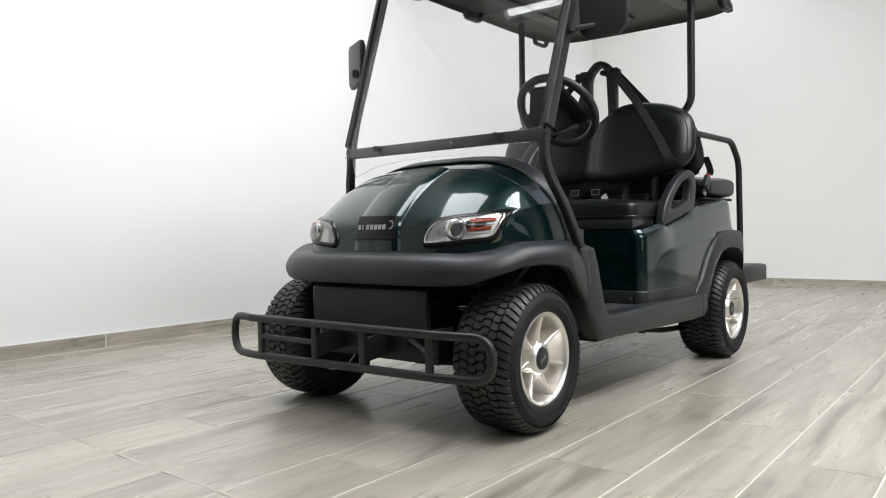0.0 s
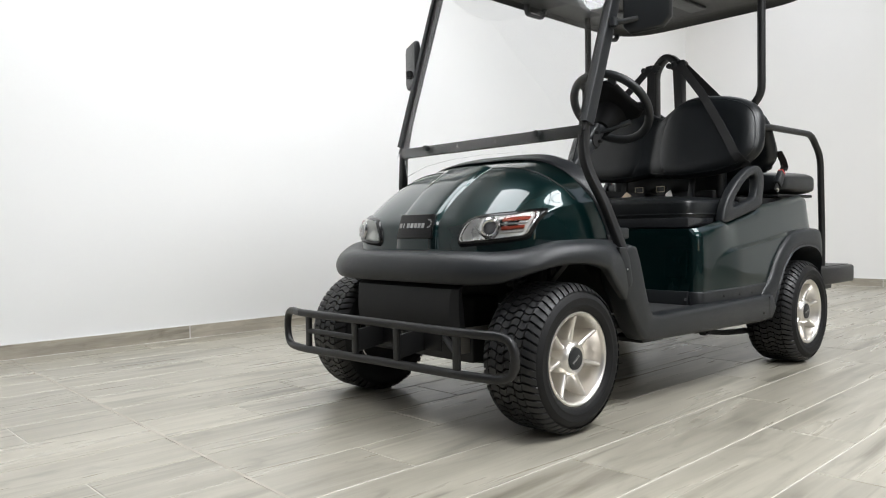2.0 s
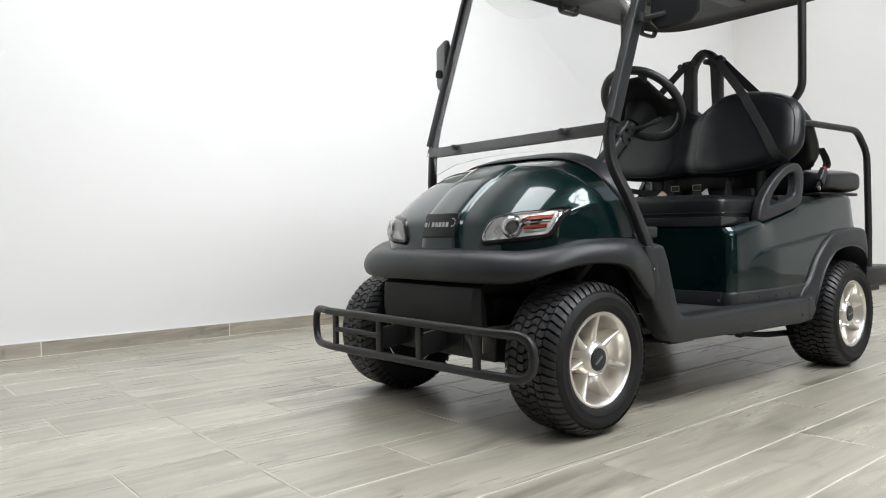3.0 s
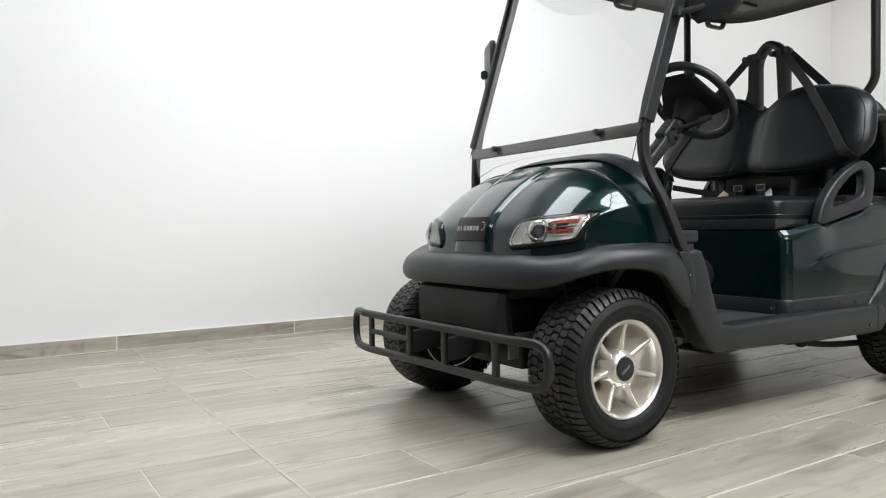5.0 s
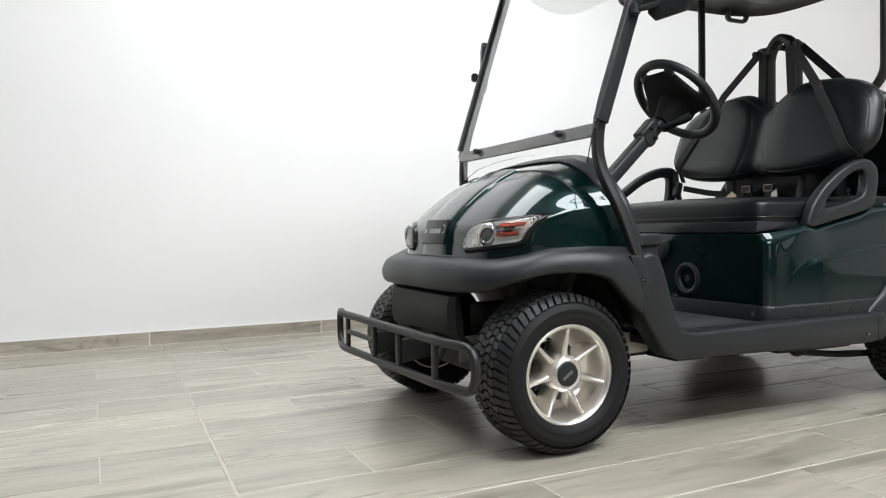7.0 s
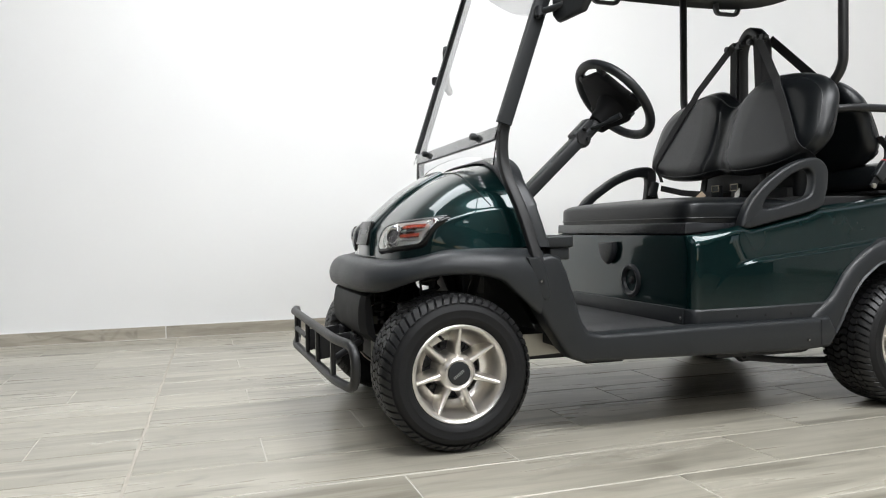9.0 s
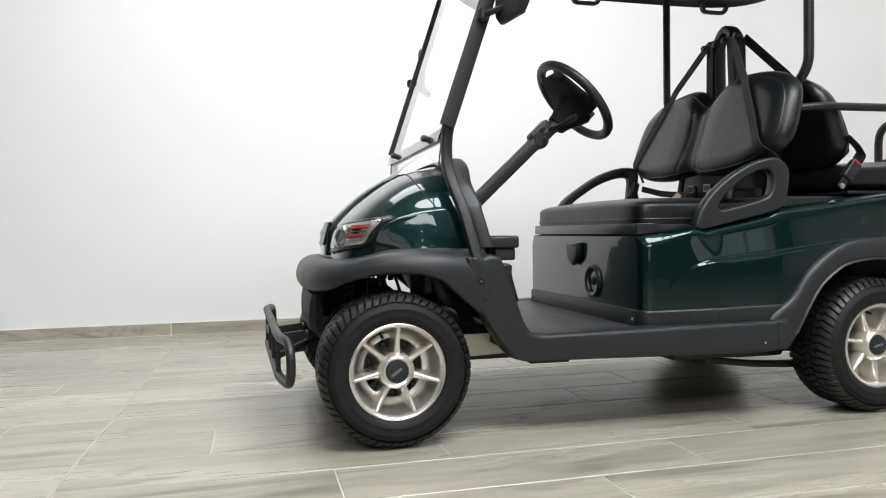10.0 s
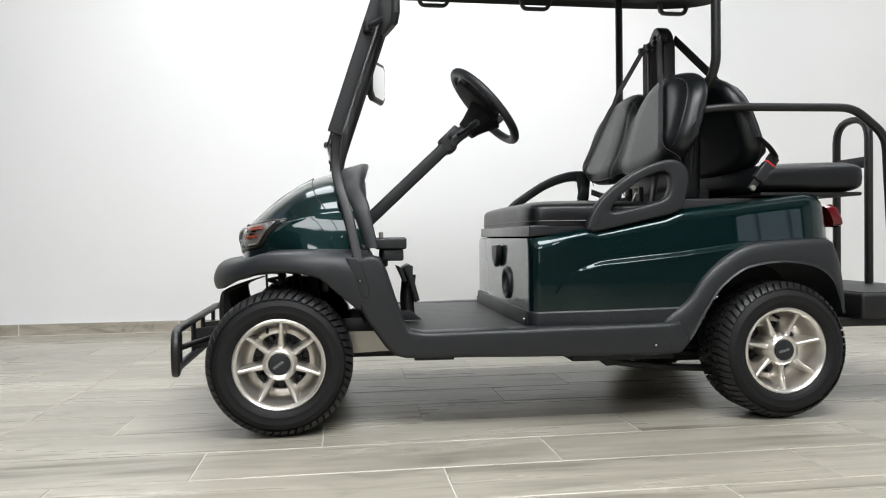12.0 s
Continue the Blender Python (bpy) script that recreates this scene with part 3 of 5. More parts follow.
def base_z(y):
    """Lower edge of the shell: the sill, then over the wheel arch."""
    ks = [(.79, .338), (1.27, .345), (1.32, .385), (1.385, .475), (1.46, .545), (1.56, .580), (1.70, .592), (1.80, .592), (1.84, .56), (1.9, .50)]
    for (a, p), (b, q) in zip(ks, ks[1:]):
        if y <= b:
            return p + (q - p) * max(0, (y - a) / (b - a))
    return ks[-1][1]


def body_ring(level):
    """One line along the shell: level 0 to 1 from the sill to the crease, 1 to 2 across it, 2 to 3 up to the top."""
    cut = .040
    pts = []
    for i in range(9):
        a = math.pi / 2 * i / 8
        pts.append((.816 + cut - cut * math.cos(a), cut - cut * math.sin(a)))
    pts += [(.875 + 1.015 * i / 70, 0) for i in range(71)]
    out = []
    for y, inset in pts:
        zt, zb = top_z(y), base_z(y)
        c = min(max(crease_z(y), zb + .016), zt - .03)
        if level <= 1:
            z = zb + (c - .014 - zb) * level
        elif level <= 2:
            z = c - .014 + .028 * (level - 1)
        else:
            z = c + .014 + (zt - c - .014) * (level - 2)
        roll = max(0, (level - 2.8) / .2) ** 2 * .022
        tail = max(0, (y - 1.745) / .16)
        out.append((flank(y, z) - inset - roll - .10 * tail ** 3, y, z))
    return out


levels = [0, .3, .6, .85, 1, 1.15, 1.3, 1.4, 1.5, 1.6, 1.7, 1.85, 2, 2.15, 2.35, 2.6, 2.8, 2.88, 2.95, 3]
rings = []
for lv in levels:
    half = body_ring(lv)
    rings.append([(-x, y, z) for x, y, z in half[::-1]] + half)
nv = len(rings[0])
verts = [p for r in rings for p in r]
faces = [(i * nv + j, i * nv + j + 1, (i + 1) * nv + j + 1, (i + 1) * nv + j) for i in range(len(rings) - 1) for j in range(nv - 1)]
body = fit("rear_body", mesh_of("rear_body", verts, faces, 50), PAINT, "glossy dark green metallic seat base and rear body")
fit("rear_deck", rbox("rear_deck", -.42, .42, .83, 1.83, .59, .61, .004), PLASTIC_DEEP, "black deck under the seats", body)
fit("deck_riser", rbox("deck_riser", -.40, .40, 1.34, 1.83, .611, .745, .008), PLASTIC_DEEP, "black riser under the rear seat", body)
fit("tail_panel", rbox("tail_panel", -.40, .40, 1.862, 1.882, .34, .72, .006), PLASTIC_DEEP, "", body)
# front valance of the seat base
strip = fit("base_strip", prism("base_strip", [(.803, .320), (.818, .320), (.818, .372), (.807, .372)], -.456, .456, .002), PLASTIC, "black trim strip with bolts", body)
for bx in (-.448, .448):
    part("bolt", knob("bolt", bx, .803, .342, .006, "y", .006), CHROME, strip)
for s in (1, -1):
    band = [[(s * (flank(y, .34) + .004 - i), y, .318), (s * (flank(y, .36) + .006 - i), y, .328), (s * (flank(y, .37) + .005 - i), y, .366 + .020 * max(0, y - .85)), (s * (flank(y, .37) - .004 - i), y, .372 + .020 * max(0, y - .85))] for y, i in ((.808, .042), (.812, .028), (.822, .0117), (.838, .0024), (.86, 0), (.92, 0), (.98, 0), (1.06, 0), (1.16, 0), (1.31, 0))]
    ln = fit("side_strip", loft("side_strip", band, 3, 2, sharp=30), PLASTIC, "black trim strip along the sill", body)
    for by in (.97, 1.07, 1.17):
        part("bolt", knob("bolt", s * (flank(by, .355) + .006), by, .348, .005, "x", .005), PLASTIC_DEEP, ln)
    fit("tail_light", loft("tail_light", [[(s * (.43 - d), 1.905 - d + k, z), (s * (.435 - d), 1.935 - d + k, z + .004), (s * .40, 1.950 - d + k, z), (s * .34, 1.938 - d + k, z)] for z, d, k in ((.640, .012, .014), (.652, 0, .012), (.700, 0, -.008), (.716, .012, -.012))], 3, 3), RED, "red tail light")
# charge socket and pull handle
ring_me = revolve("charge_socket", [(-.004, .052), (.006, .052), (.010, .045), (.006, .037), (-.006, .034), (-.012, .014), (-.012, 0)], 32)
sock = fit("charge_socket", ring_me, PLASTIC, "round black charge socket", body)
sock.matrix_basis = pose(.150, .813, .447, 0, 0, -90) @ Matrix.Diagonal((1, 1.16, 1.16, 1))
part("socket_core", knob("socket_core", -.006, 0, 0, .014, "x", .02), PLASTIC_DEEP, sock)
handle = fit("seat_latch", prism("seat_latch", [(-.114, .586), (-.006, .590), (-.002, .560), (-.022, .522), (-.058, .503), (-.096, .522), (-.116, .556)], .772, .796, .008, "y"), PLASTIC, "black moulded latch handle", body)
handle.location = (.060, .020, -.002)

# wheels
TR = .2295


def crown(x):
    """Radius of the tread's outer face across the tyre: flat in the middle, rounded at the shoulders."""
    a = max(0, abs(x) - .060)
    return TR - .0006 * (abs(x) / .06) ** 2 - .026 * (a / .046) ** 2.2


def tread_mesh():
    """Blocks of the tread: four wavy ribs and two shoulders, cut across by curved grooves."""
    pieces, n = [], 56
    ribs = [(-.101, -.0640), (-.0592, -.0325), (-.0285, -.0018), (.0018, .0285), (.0325, .0592), (.0640, .101)]
    step = 2 * math.pi / n
    for a0 in range(n):
        for k, (x0, x1) in enumerate(ribs):
            base = a0 * step
            shoulder = k in (0, 5)
            m = 6 if shoulder else 4
            cols = []
            for i in range(m):
                x = x0 + (x1 - x0) * i / (m - 1)
                out = abs(x) - .06
                slant = (-.030 * math.sin(x * 98) if not shoulder else math.copysign(.001, x) + .085 * (out / .046) ** 1.4)
                half = (.0092 if not shoulder else .0100 + .005 * max(0, out / .046))
                lo, hi = base + slant + half, base + slant + step - half
                col = []
                for a, d in ((lo, .011), (lo + .004, 0), ((lo + hi) / 2, 0), (hi - .004, 0), (hi, .011)):
                    sway = .0036 * math.sin(2 * math.pi * (a / step)) if not shoulder else 0
                    r = crown(x) - d * (1 if abs(x) < .085 else .8 - .7 * (abs(x) - .085) / .016)
                    col.append((x + sway, r * math.cos(a), r * math.sin(a)))
                cols.append(col)
            v = [p for c in cols for p in c]
            f = [(i * 5 + j, i * 5 + j + 1, i * 5 + j + 6, i * 5 + j + 5) for i in range(m - 1) for j in range(4)]
            f += [tuple(range(5))[::-1], tuple(range(5 * m - 5, 5 * m))]
            pieces.append((v, f))
    return joined("tread", pieces, 40)


carcass = [(-.090, .140), (-.101, .150), (-.107, .168), (-.1075, .182), (-.104, .196), (-.095, .2055), (-.08, .2125), (-.06, .2175), (0, .2190), (.06, .2175), (.08, .2125), (.095, .2055),
           (.104, .196), (.1072, .187), (.1084, .1855), (.1078, .1835), (.1078, .172), (.1068, .1665), (.1076, .1645), (.1062, .162), (.1035, .153), (.097, .146), (.090, .141)]
TYRE_ME = revolve("tyre", carcass, 72, 60)
TREAD_ME = tread_mesh()
rim_prof = [(-.085, .125), (-.085, .140), (.088, .141), (.096, .1435), (.098, .139), (.094, .133), (.084, .1285), (.055, .124), (.024, .114), (.013, .102), (.009, .090), (-.006, .088)]
RIM_ME = revolve("rim", rim_prof, 72, 40)
DRUM_ME = revolve("drum", [(-.03, .105), (-.010, .105), (-.010, .05), (-.004, .05), (-.004, 0)], 40)
HUB_ME = revolve("hub", [(-.01, .060), (.02, .0575), (.050, .0555), (.070, .0535), (.082, .048), (.087, .041), (.084, .0345), (.080, .034)], 40)
CAP_ME = revolve("cap", [(.080, .0345), (.0865, .033), (.0885, .026), (.089, 0)], 32)


def spoke_mesh():
    """One tapered ridge from the hub out to the lip."""
    rows = []
    for r, w, top, base in ((.040, .024, .069, .004), (.060, .018, .071, .004), (.085, .015, .074, .006), (.108, .013, .079, .020), (.129, .0115, .0855, .052)):
        rows.append([(base, r, -w * .95), (top * .62 + base * .38, r, -w * .70), (top * .93 + base * .07, r, -w * .44), (top, r, -w * .15), (top, r, w * .15), (top * .93 + base * .07, r, w * .44), (top * .62 + base * .38, r, w * .70), (base, r, w * .95)])
    return loft("spoke", rows, 3, 2, sharp=85)


SPOKE_ME = spoke_mesh()
BACK_ME = revolve("backing_plate", [(-.092, .141), (-.088, .136), (-.080, .12), (-.072, .04), (-.070, 0)], 40)
HOLE_ME = revolve("drum_hole", [(-.0035, .0135), (-.0075, .0115), (-.0075, 0)], 16)
LUG_ME = revolve("lug_nut", [(-.004, .010), (.012, .0095), (.018, .006), (.018, 0)], 6)
VALVE_ME = tube("valve", [(.02, .112, 0), (.055, .104, 0)], .0045)


def wheel(x, y, s, turn, spin):
    w = part("wheel", RIM_ME, ALLOY, cart, "silver seven-spoke alloy wheel with black tyre", pose(x, y, .2300, 0, 0, (0 if s > 0 else 180) + turn) @ Matrix.Rotation(radians(spin), 4, "X"))
    part("tyre", TYRE_ME, RUBBER, w, "black rubber tyre")
    part("tread", TREAD_ME, TREAD_LIT, w)
    part("brake_drum", DRUM_ME, DRUM, w)
    part("backing_plate", BACK_ME, PLASTIC_DEEP, w)
    part("hub", HUB_ME, ALLOY, w)
    for i in range(7):
        a = 2 * math.pi * (i + .5) / 7
        part("lug_nut" if i % 2 else "drum_hole", LUG_ME if i % 2 else HOLE_ME, STEEL_BLACK, w, "", Matrix.Translation((.0, .078 * math.cos(a), .078 * math.sin(a))))
    part("hub_cap", CAP_ME, PLASTIC, w, "black hub cap with pale lettering")
    for i in range(7):
        part("spoke", SPOKE_ME, ALLOY, w, "", Matrix.Rotation(2 * math.pi * i / 7, 4, "X"))
    part("valve_stem", VALVE_ME, PLASTIC, w, "", Matrix.Rotation(radians(76), 4, "X"))
    for i in range(7):
        part("cap_bar", rbox("cap_bar", .0888, .0897, -.021 + i * .0055, -.0185 + i * .0055, -.004, .004, 0), SILVER_INK, w)
    return w


wheel(.455, .004, 1, 0, 35.6)
wheel(-.455, .004, -1, 0, 20)
wheel(.498, 1.660, 1, 0, 14.5)
wheel(-.502, 1.660, -1, 0, 40)

# front bumper bar
BUMP = [(-.42, -.357), (.42, -.331), (.584, -.302), (-.563, -.328)]
bx0, bx1, bxr, bxl = BUMP
bump_path = [(*bx0, .333), (*bx1, .331), (*bxr, .331), (*bxr, .210), (*bx1, .210), (*bx0, .205), (*bxl, .205), (*bxl, .334), (bx0[0] - .0001, bx0[1], .333)]
bump = fit("front_bumper", bar("front_bumper", bump_path, .026, .026, .064, (0, -1, 0), 2.5), STEEL_BLACK, "black tubular steel front bumper")
for bx in (-.371, -.098, .117, .383):
    by = bx0[1] + (bx - bx0[0]) * (bx1[1] - bx0[1]) / (bx1[0] - bx0[0])
    part("upright", bar("upright", [(bx, by, .332), (bx, by, .207)], .026, .014, 0, (0, 1, 0)), STEEL_BLACK, bump)
part("cross_bar", tube("cross_bar", [(-.368, -.355, .272), (-.10, -.347, .272)], .0095), STEEL_BLACK, bump)
for bx in (-.095, .12):
    part("bracket", prism("bracket", [(-.34, .225), (-.34, .300), (-.19, .315), (-.19, .245)], bx - .004, bx + .004, .002), STEEL_BLACK, bump)
    part("bracket_lip", rbox("bracket_lip", bx, bx + .085, -.235, -.228, .243, .312, .002), STEEL_BLACK, bump)
part("stay", tube("stay", [(.385, -.332, .268), (.20, -.215, .290)], .010), STEEL_BLACK, bump)
part("stay_end", knob("stay_end", .205, -.218, .290, .014, "x", .014), STEEL_BLACK, bump)

# front skid cover and running gear
cov = []
for y, z in ((-.128, .470), (-.205, .448), (-.222, .428), (-.228, .380), (-.222, .320), (-.180, .285)):
    fl = min(.045, .008 + (.470 - z) * .55)
    cov.append([(-.258, y + fl, z - .004), (-.240, y, z), (0, y - .004, z), (.240, y, z), (.258, y + fl, z - .004)])
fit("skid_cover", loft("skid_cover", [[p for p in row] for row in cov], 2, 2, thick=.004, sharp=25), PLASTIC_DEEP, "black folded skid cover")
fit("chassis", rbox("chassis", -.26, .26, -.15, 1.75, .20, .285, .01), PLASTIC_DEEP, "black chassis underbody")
for s in (1, -1):
    fit("frame_plate", prism("frame_plate", [(.10, .232), (.10, .31), (.40, .31), (.40, .245)], *sided(0, s, .40, .405), 0), STEEL, "bare grey steel frame plate")
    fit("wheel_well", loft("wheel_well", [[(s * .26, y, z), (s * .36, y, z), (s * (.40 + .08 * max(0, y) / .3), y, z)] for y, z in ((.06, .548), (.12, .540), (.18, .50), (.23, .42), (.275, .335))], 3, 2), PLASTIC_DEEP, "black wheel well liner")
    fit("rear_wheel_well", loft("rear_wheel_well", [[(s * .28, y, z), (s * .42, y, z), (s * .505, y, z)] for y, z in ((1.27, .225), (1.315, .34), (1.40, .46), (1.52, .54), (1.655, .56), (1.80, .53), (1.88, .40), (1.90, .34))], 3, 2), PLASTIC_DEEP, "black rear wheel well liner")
    fit("axle_arm", tube("axle_arm", [(s * .10, .0, .22), (s * .36, 0, .235)], .022), PLASTIC_DEEP)
    spring = [(s * .335 + .028 * math.cos(t * .5), -.02 + .028 * math.sin(t * .5), .27 + t * .0025) for t in range(0, 101)]
    fit("coil_spring", tube("coil_spring", spring, .006, n=8), PLASTIC_DEEP, "black coil spring")
    fit("strut", tube("strut", [(s * .335, -.02, .24), (s * .32, 0, .56)], .013), STEEL_BLACK)
    fit("rear_leaf", bar("rear_leaf", [(s * .30, 1.15, .22), (s * .30, 1.40, .19), (s * .30, 1.70, .19), (s * .30, 1.95, .25)], .05, .016, .1), PLASTIC_DEEP, "black rear leaf spring")
for s in (1, -1):
    fit("tow_plate", rbox("tow_plate", min(s * .245, s * .25), max(s * .245, s * .25), -.19, -.06, .235, .315, 0), STEEL, "bare grey steel plate")
    fit("lower_arm", tube("lower_arm", [(s * .12, -.10, .20), (s * .36, -.01, .195), (s * .12, .09, .20)], .012, .02), PLASTIC_DEEP)
    fit("brake_hose", tube("brake_hose", [(s * .25, .05, .50), (s * .30, .07, .42), (s * .34, .03, .34), (s * .37, .0, .28)], .005, .05), PLASTIC_DEEP)
    fit("fender_stay", bar("fender_stay", [(s * .20, .12, .30), (s * .34, .11, .42), (s * .47, .10, .545)], .03, .008, .02), STEEL_BLACK)
for s in (1, -1):
    for y0 in (.085, .130):
        fit("damper_bracket", rbox("damper_bracket", min(s * .345, s * .352), max(s * .345, s * .352), y0, y0 + .024, .44, .553, .002), STEEL_BLACK, "black steel damper bracket")
    fit("brake_cable", tube("brake_cable", [(s * .345, -.055, .548), (s * .350, -.050, .44), (s * .352, -.045, .33)], .004, n=8), PLASTIC_DEEP)
fit("tie_rod", tube("tie_rod", [(-.36, .06, .225), (.36, .06, .225)], .009), STEEL)
fit("steering_box", rbox("steering_box", .05, .17, -.06, .08, .285, .40, .02), PLASTIC_DEEP)
fit("motor_case", rbox("motor_case", -.16, .16, 1.40, 1.62, .13, .22, .02), PLASTIC_DEEP, "black rear motor case")
for s in (1, -1):
    hang = fit("spring_hanger", prism("spring_hanger", [(1.085, .235), (1.092, .180), (1.118, .160), (1.150, .162), (1.165, .20), (1.20, .235)], *sided(0, s, .335, .365), .006), PLASTIC_DEEP, "black spring hanger bracket")
    part("hanger_bolt", knob("hanger_bolt", s * .37, 1.125, .182, .013, "x", .02), STEEL_BLACK, hang)
    fit("radius_arm", bar("radius_arm", [(s * .35, 1.13, .175), (s * .35, 1.32, .150), (s * .35, 1.60, .135)], .03, .022, .05), PLASTIC_DEEP, "black rear radius arm")
fit("rear_axle", tube("rear_axle", [(-.40, 1.658, .23), (.40, 1.658, .23)], .035), PLASTIC_DEEP)
fit("battery_tray", rbox("battery_tray", -.40, .40, .98, 1.35, .185, .26, .01), PLASTIC_DEEP, "black underfloor battery tray")
fit("hitch_foot", rbox("hitch_foot", .36, .50, .43, .56, .222, .240, .004), PLASTIC_DEEP)

# front posts, windscreen
SL = .338


def screen(z, x, off=0.0):
    return (x, .147 + SL * (z - .955) + off, z)


for s in (1, -1):
    bow = 0 if s > 0 else .014
    low = [(s * .544, .254, .543), (s * .500, .222, .70), (s * (.462 + bow), .192, .80), (s * (.447 + bow), .184, .86), (s * (.445 + bow), .186, .93), screen(1.05, s * (.448 + bow), .036), screen(1.70, s * .460, .036)]
    fit("front_post", bar("front_post", low, .028, .032, .05, (0, -1, 0), 6), STEEL_BLACK, "black steel front roof post")
    fit("post_sleeve", bar("post_sleeve", [screen(.962, s * .464, .034), screen(1.69, s * .474, .034)], .022, .047, 0, (0, -1, .36), 6), PLASTIC, "black plastic windscreen sleeve")
    fit("sleeve_clip", bar("sleeve_clip", [screen(.966, s * .464, .026), screen(.938, s * .464, .024)], .010, .006, 0, (0, -1, .36), 6), STEEL_BLACK)
rail = fit("screen_rail", bar("screen_rail", [(-.452, .180, .936), (.448, .180, .938)], .016, .040, 0, (0, 0, 1), 6), STEEL_BLACK, "black windscreen cross rail")
for kx in (-.286, .278):
    part("rail_knob", knob("rail_knob", kx, .153, .945, .0115, "y", .022, 16), PLASTIC, rail)
    part("knob_shank", knob("knob_shank", kx, .166, .945, .006, "y", .02, 12), PLASTIC_DEEP, rail)
for kx in (-.12, .075):
    part("screw", knob("screw", kx, .168, .938, .005, "y", .008), CHROME, rail)
pane_line = [(-.464, .918), (.458, .918), (.468, 1.68), (-.474, 1.68)]
box_faces = [(0, 1, 2, 3), (7, 6, 5, 4), (0, 4, 5, 1), (1, 5, 6, 2), (2, 6, 7, 3), (3, 7, 4, 0)]
pane = fit("windscreen", mesh_of("windscreen", [screen(z, x, o + .022) for o in (-.002, .002) for x, z in pane_line], box_faces), SCREEN, "clear acrylic upper windscreen")
pane.visible_shadow = False
arc = [(-.436, .916), (.436, .916)] + [(.436 * math.cos(a), .80 + .096 * math.sin(a) ** .7) for a in (0.3, .8, 1.2, 1.57, 1.94, 2.34, 2.84)]
low_pane = fit("lower_windscreen", mesh_of("lower_windscreen", [(x, .170 - .06 * (.93 - z) + o, z) for o in (0, .004) for x, z in arc], [tuple(range(9)), tuple(range(17, 8, -1))] + [(i, (i + 1) % 9, 9 + (i + 1) % 9, 9 + i) for i in range(9)]), SCREEN, "clear acrylic lower windscreen")
low_pane.visible_shadow = False

# mirrors
for s, mx, my, mz, turn in ((1, .574, .358, 1.357, 13), (-1, -.583, .356, 1.343, -26)):
    m = fit("wing_mirror", prism("wing_mirror", [(-.080, -.072), (-.058, -.096), (.052, -.090), (.080, -.060), (.084, .070), (.066, .096), (-.066, .096), (-.082, .074)], -.014, .014, .010, "y", 4), PLASTIC, "black plastic wing mirror")
    m.matrix_basis = pose(mx, my, mz, 0, 0, turn)
    part("mirror_face", prism("mirror_face", [(-.064, -.058), (-.048, -.077), (.043, -.072), (.064, -.049), (.067, .058), (.053, .077), (-.053, .077), (-.066, .060)], .0135, .0165, .001, "y"), MIRROR, m, "silvered mirror glass")
    part("mirror_arm", tube("mirror_arm", [(-s * .03, -.008, -.05), (-s * .07, -.03, -.058), (-s * .105, -.045, -.060)], .010), PLASTIC, m)
    part("arm_clamp", knob("arm_clamp", -s * .100, -.043, -.060, .016, "z", .034), PLASTIC, m)

# roof
roof_pts = []
for i in range(64):
    a = 2 * math.pi * i / 64
    c, sn = math.cos(a), math.sin(a)
    roof_pts.append((.52 * math.copysign(abs(c) ** .35, c), 1.06 + .93 * math.copysign(abs(sn) ** .3, sn)))
pieces = []
layers = [(.90, 1.735), (.955, 1.728), (.985, 1.706), (1.0, 1.712), (1.0, 1.74), (.97, 1.765), (.80, 1.785)]
v = [(x * k, 1.06 + (y - 1.06) * k, z) for k, z in layers for x, y in roof_pts]
f = [(i * 64 + j, i * 64 + (j + 1) % 64, (i + 1) * 64 + (j + 1) % 64, (i + 1) * 64 + j) for i in range(len(layers) - 1) for j in range(64)]
f += [tuple(range(64))[::-1], tuple(range((len(layers) - 1) * 64, len(layers) * 64))]
roof = fit("canopy_roof", mesh_of("canopy_roof", v, f, 40), PLASTIC, "black moulded canopy roof")
for rx in (-.30, 0, .30):
    part("roof_rib", rbox("roof_rib", rx - .04, rx + .04, .35, 1.80, 1.722, 1.737, .006), PLASTIC, roof)
for s in (1, -1):
    for hy in (.62, 1.10, 1.78):
        part("grab_handle", bar("grab_handle", [(s * .475, hy - .07, 1.725), (s * .485, hy - .06, 1.680), (s * .485, hy + .06, 1.680), (s * .475, hy + .07, 1.725)], .018, .024, .025, (s, 0, 0)), PLASTIC, roof, "black moulded grab handle")
for px, py in ((.428, 1.49), (-.436, 1.49)):
    s = 1 if px > 0 else -1
    fit("rear_post", tube("rear_post", [(px, py, 1.73), (px, py, 1.20), (px - s * .05, py - .01, 1.135), (px - s * .16, py - .01, 1.06), (px - s * .18, py - .01, .74)], .0165, .05), STEEL_BLACK, "black steel rear roof post")

# steering
tilt = Matrix.Translation((.181, .727, 1.100)) @ Matrix.Rotation(radians(-48), 4, "X")
rim_path = [(.160 * math.cos(a), .160 * math.sin(a), 0) for a in [2 * math.pi * i / 48 for i in range(48)]]
sw = part("steering_wheel", mesh_of("steering_wheel", *sweep(rim_path, oval(.034, .030, 12, 2.2), True, (0, 0, 1))), PLASTIC, cart, "black moulded steering wheel", tilt)
hub_pad = [(-.148, .022), (-.118, .052), (-.05, .066), (.05, .066), (.118, .052), (.148, .022), (.112, -.030), (.080, -.100), (.058, -.128), (-.058, -.128), (-.080, -.100), (-.112, -.030)]
part("centre_pad", prism("centre_pad", hub_pad, -.026, .004, .012, "z"), PAD_RUBBER, sw)
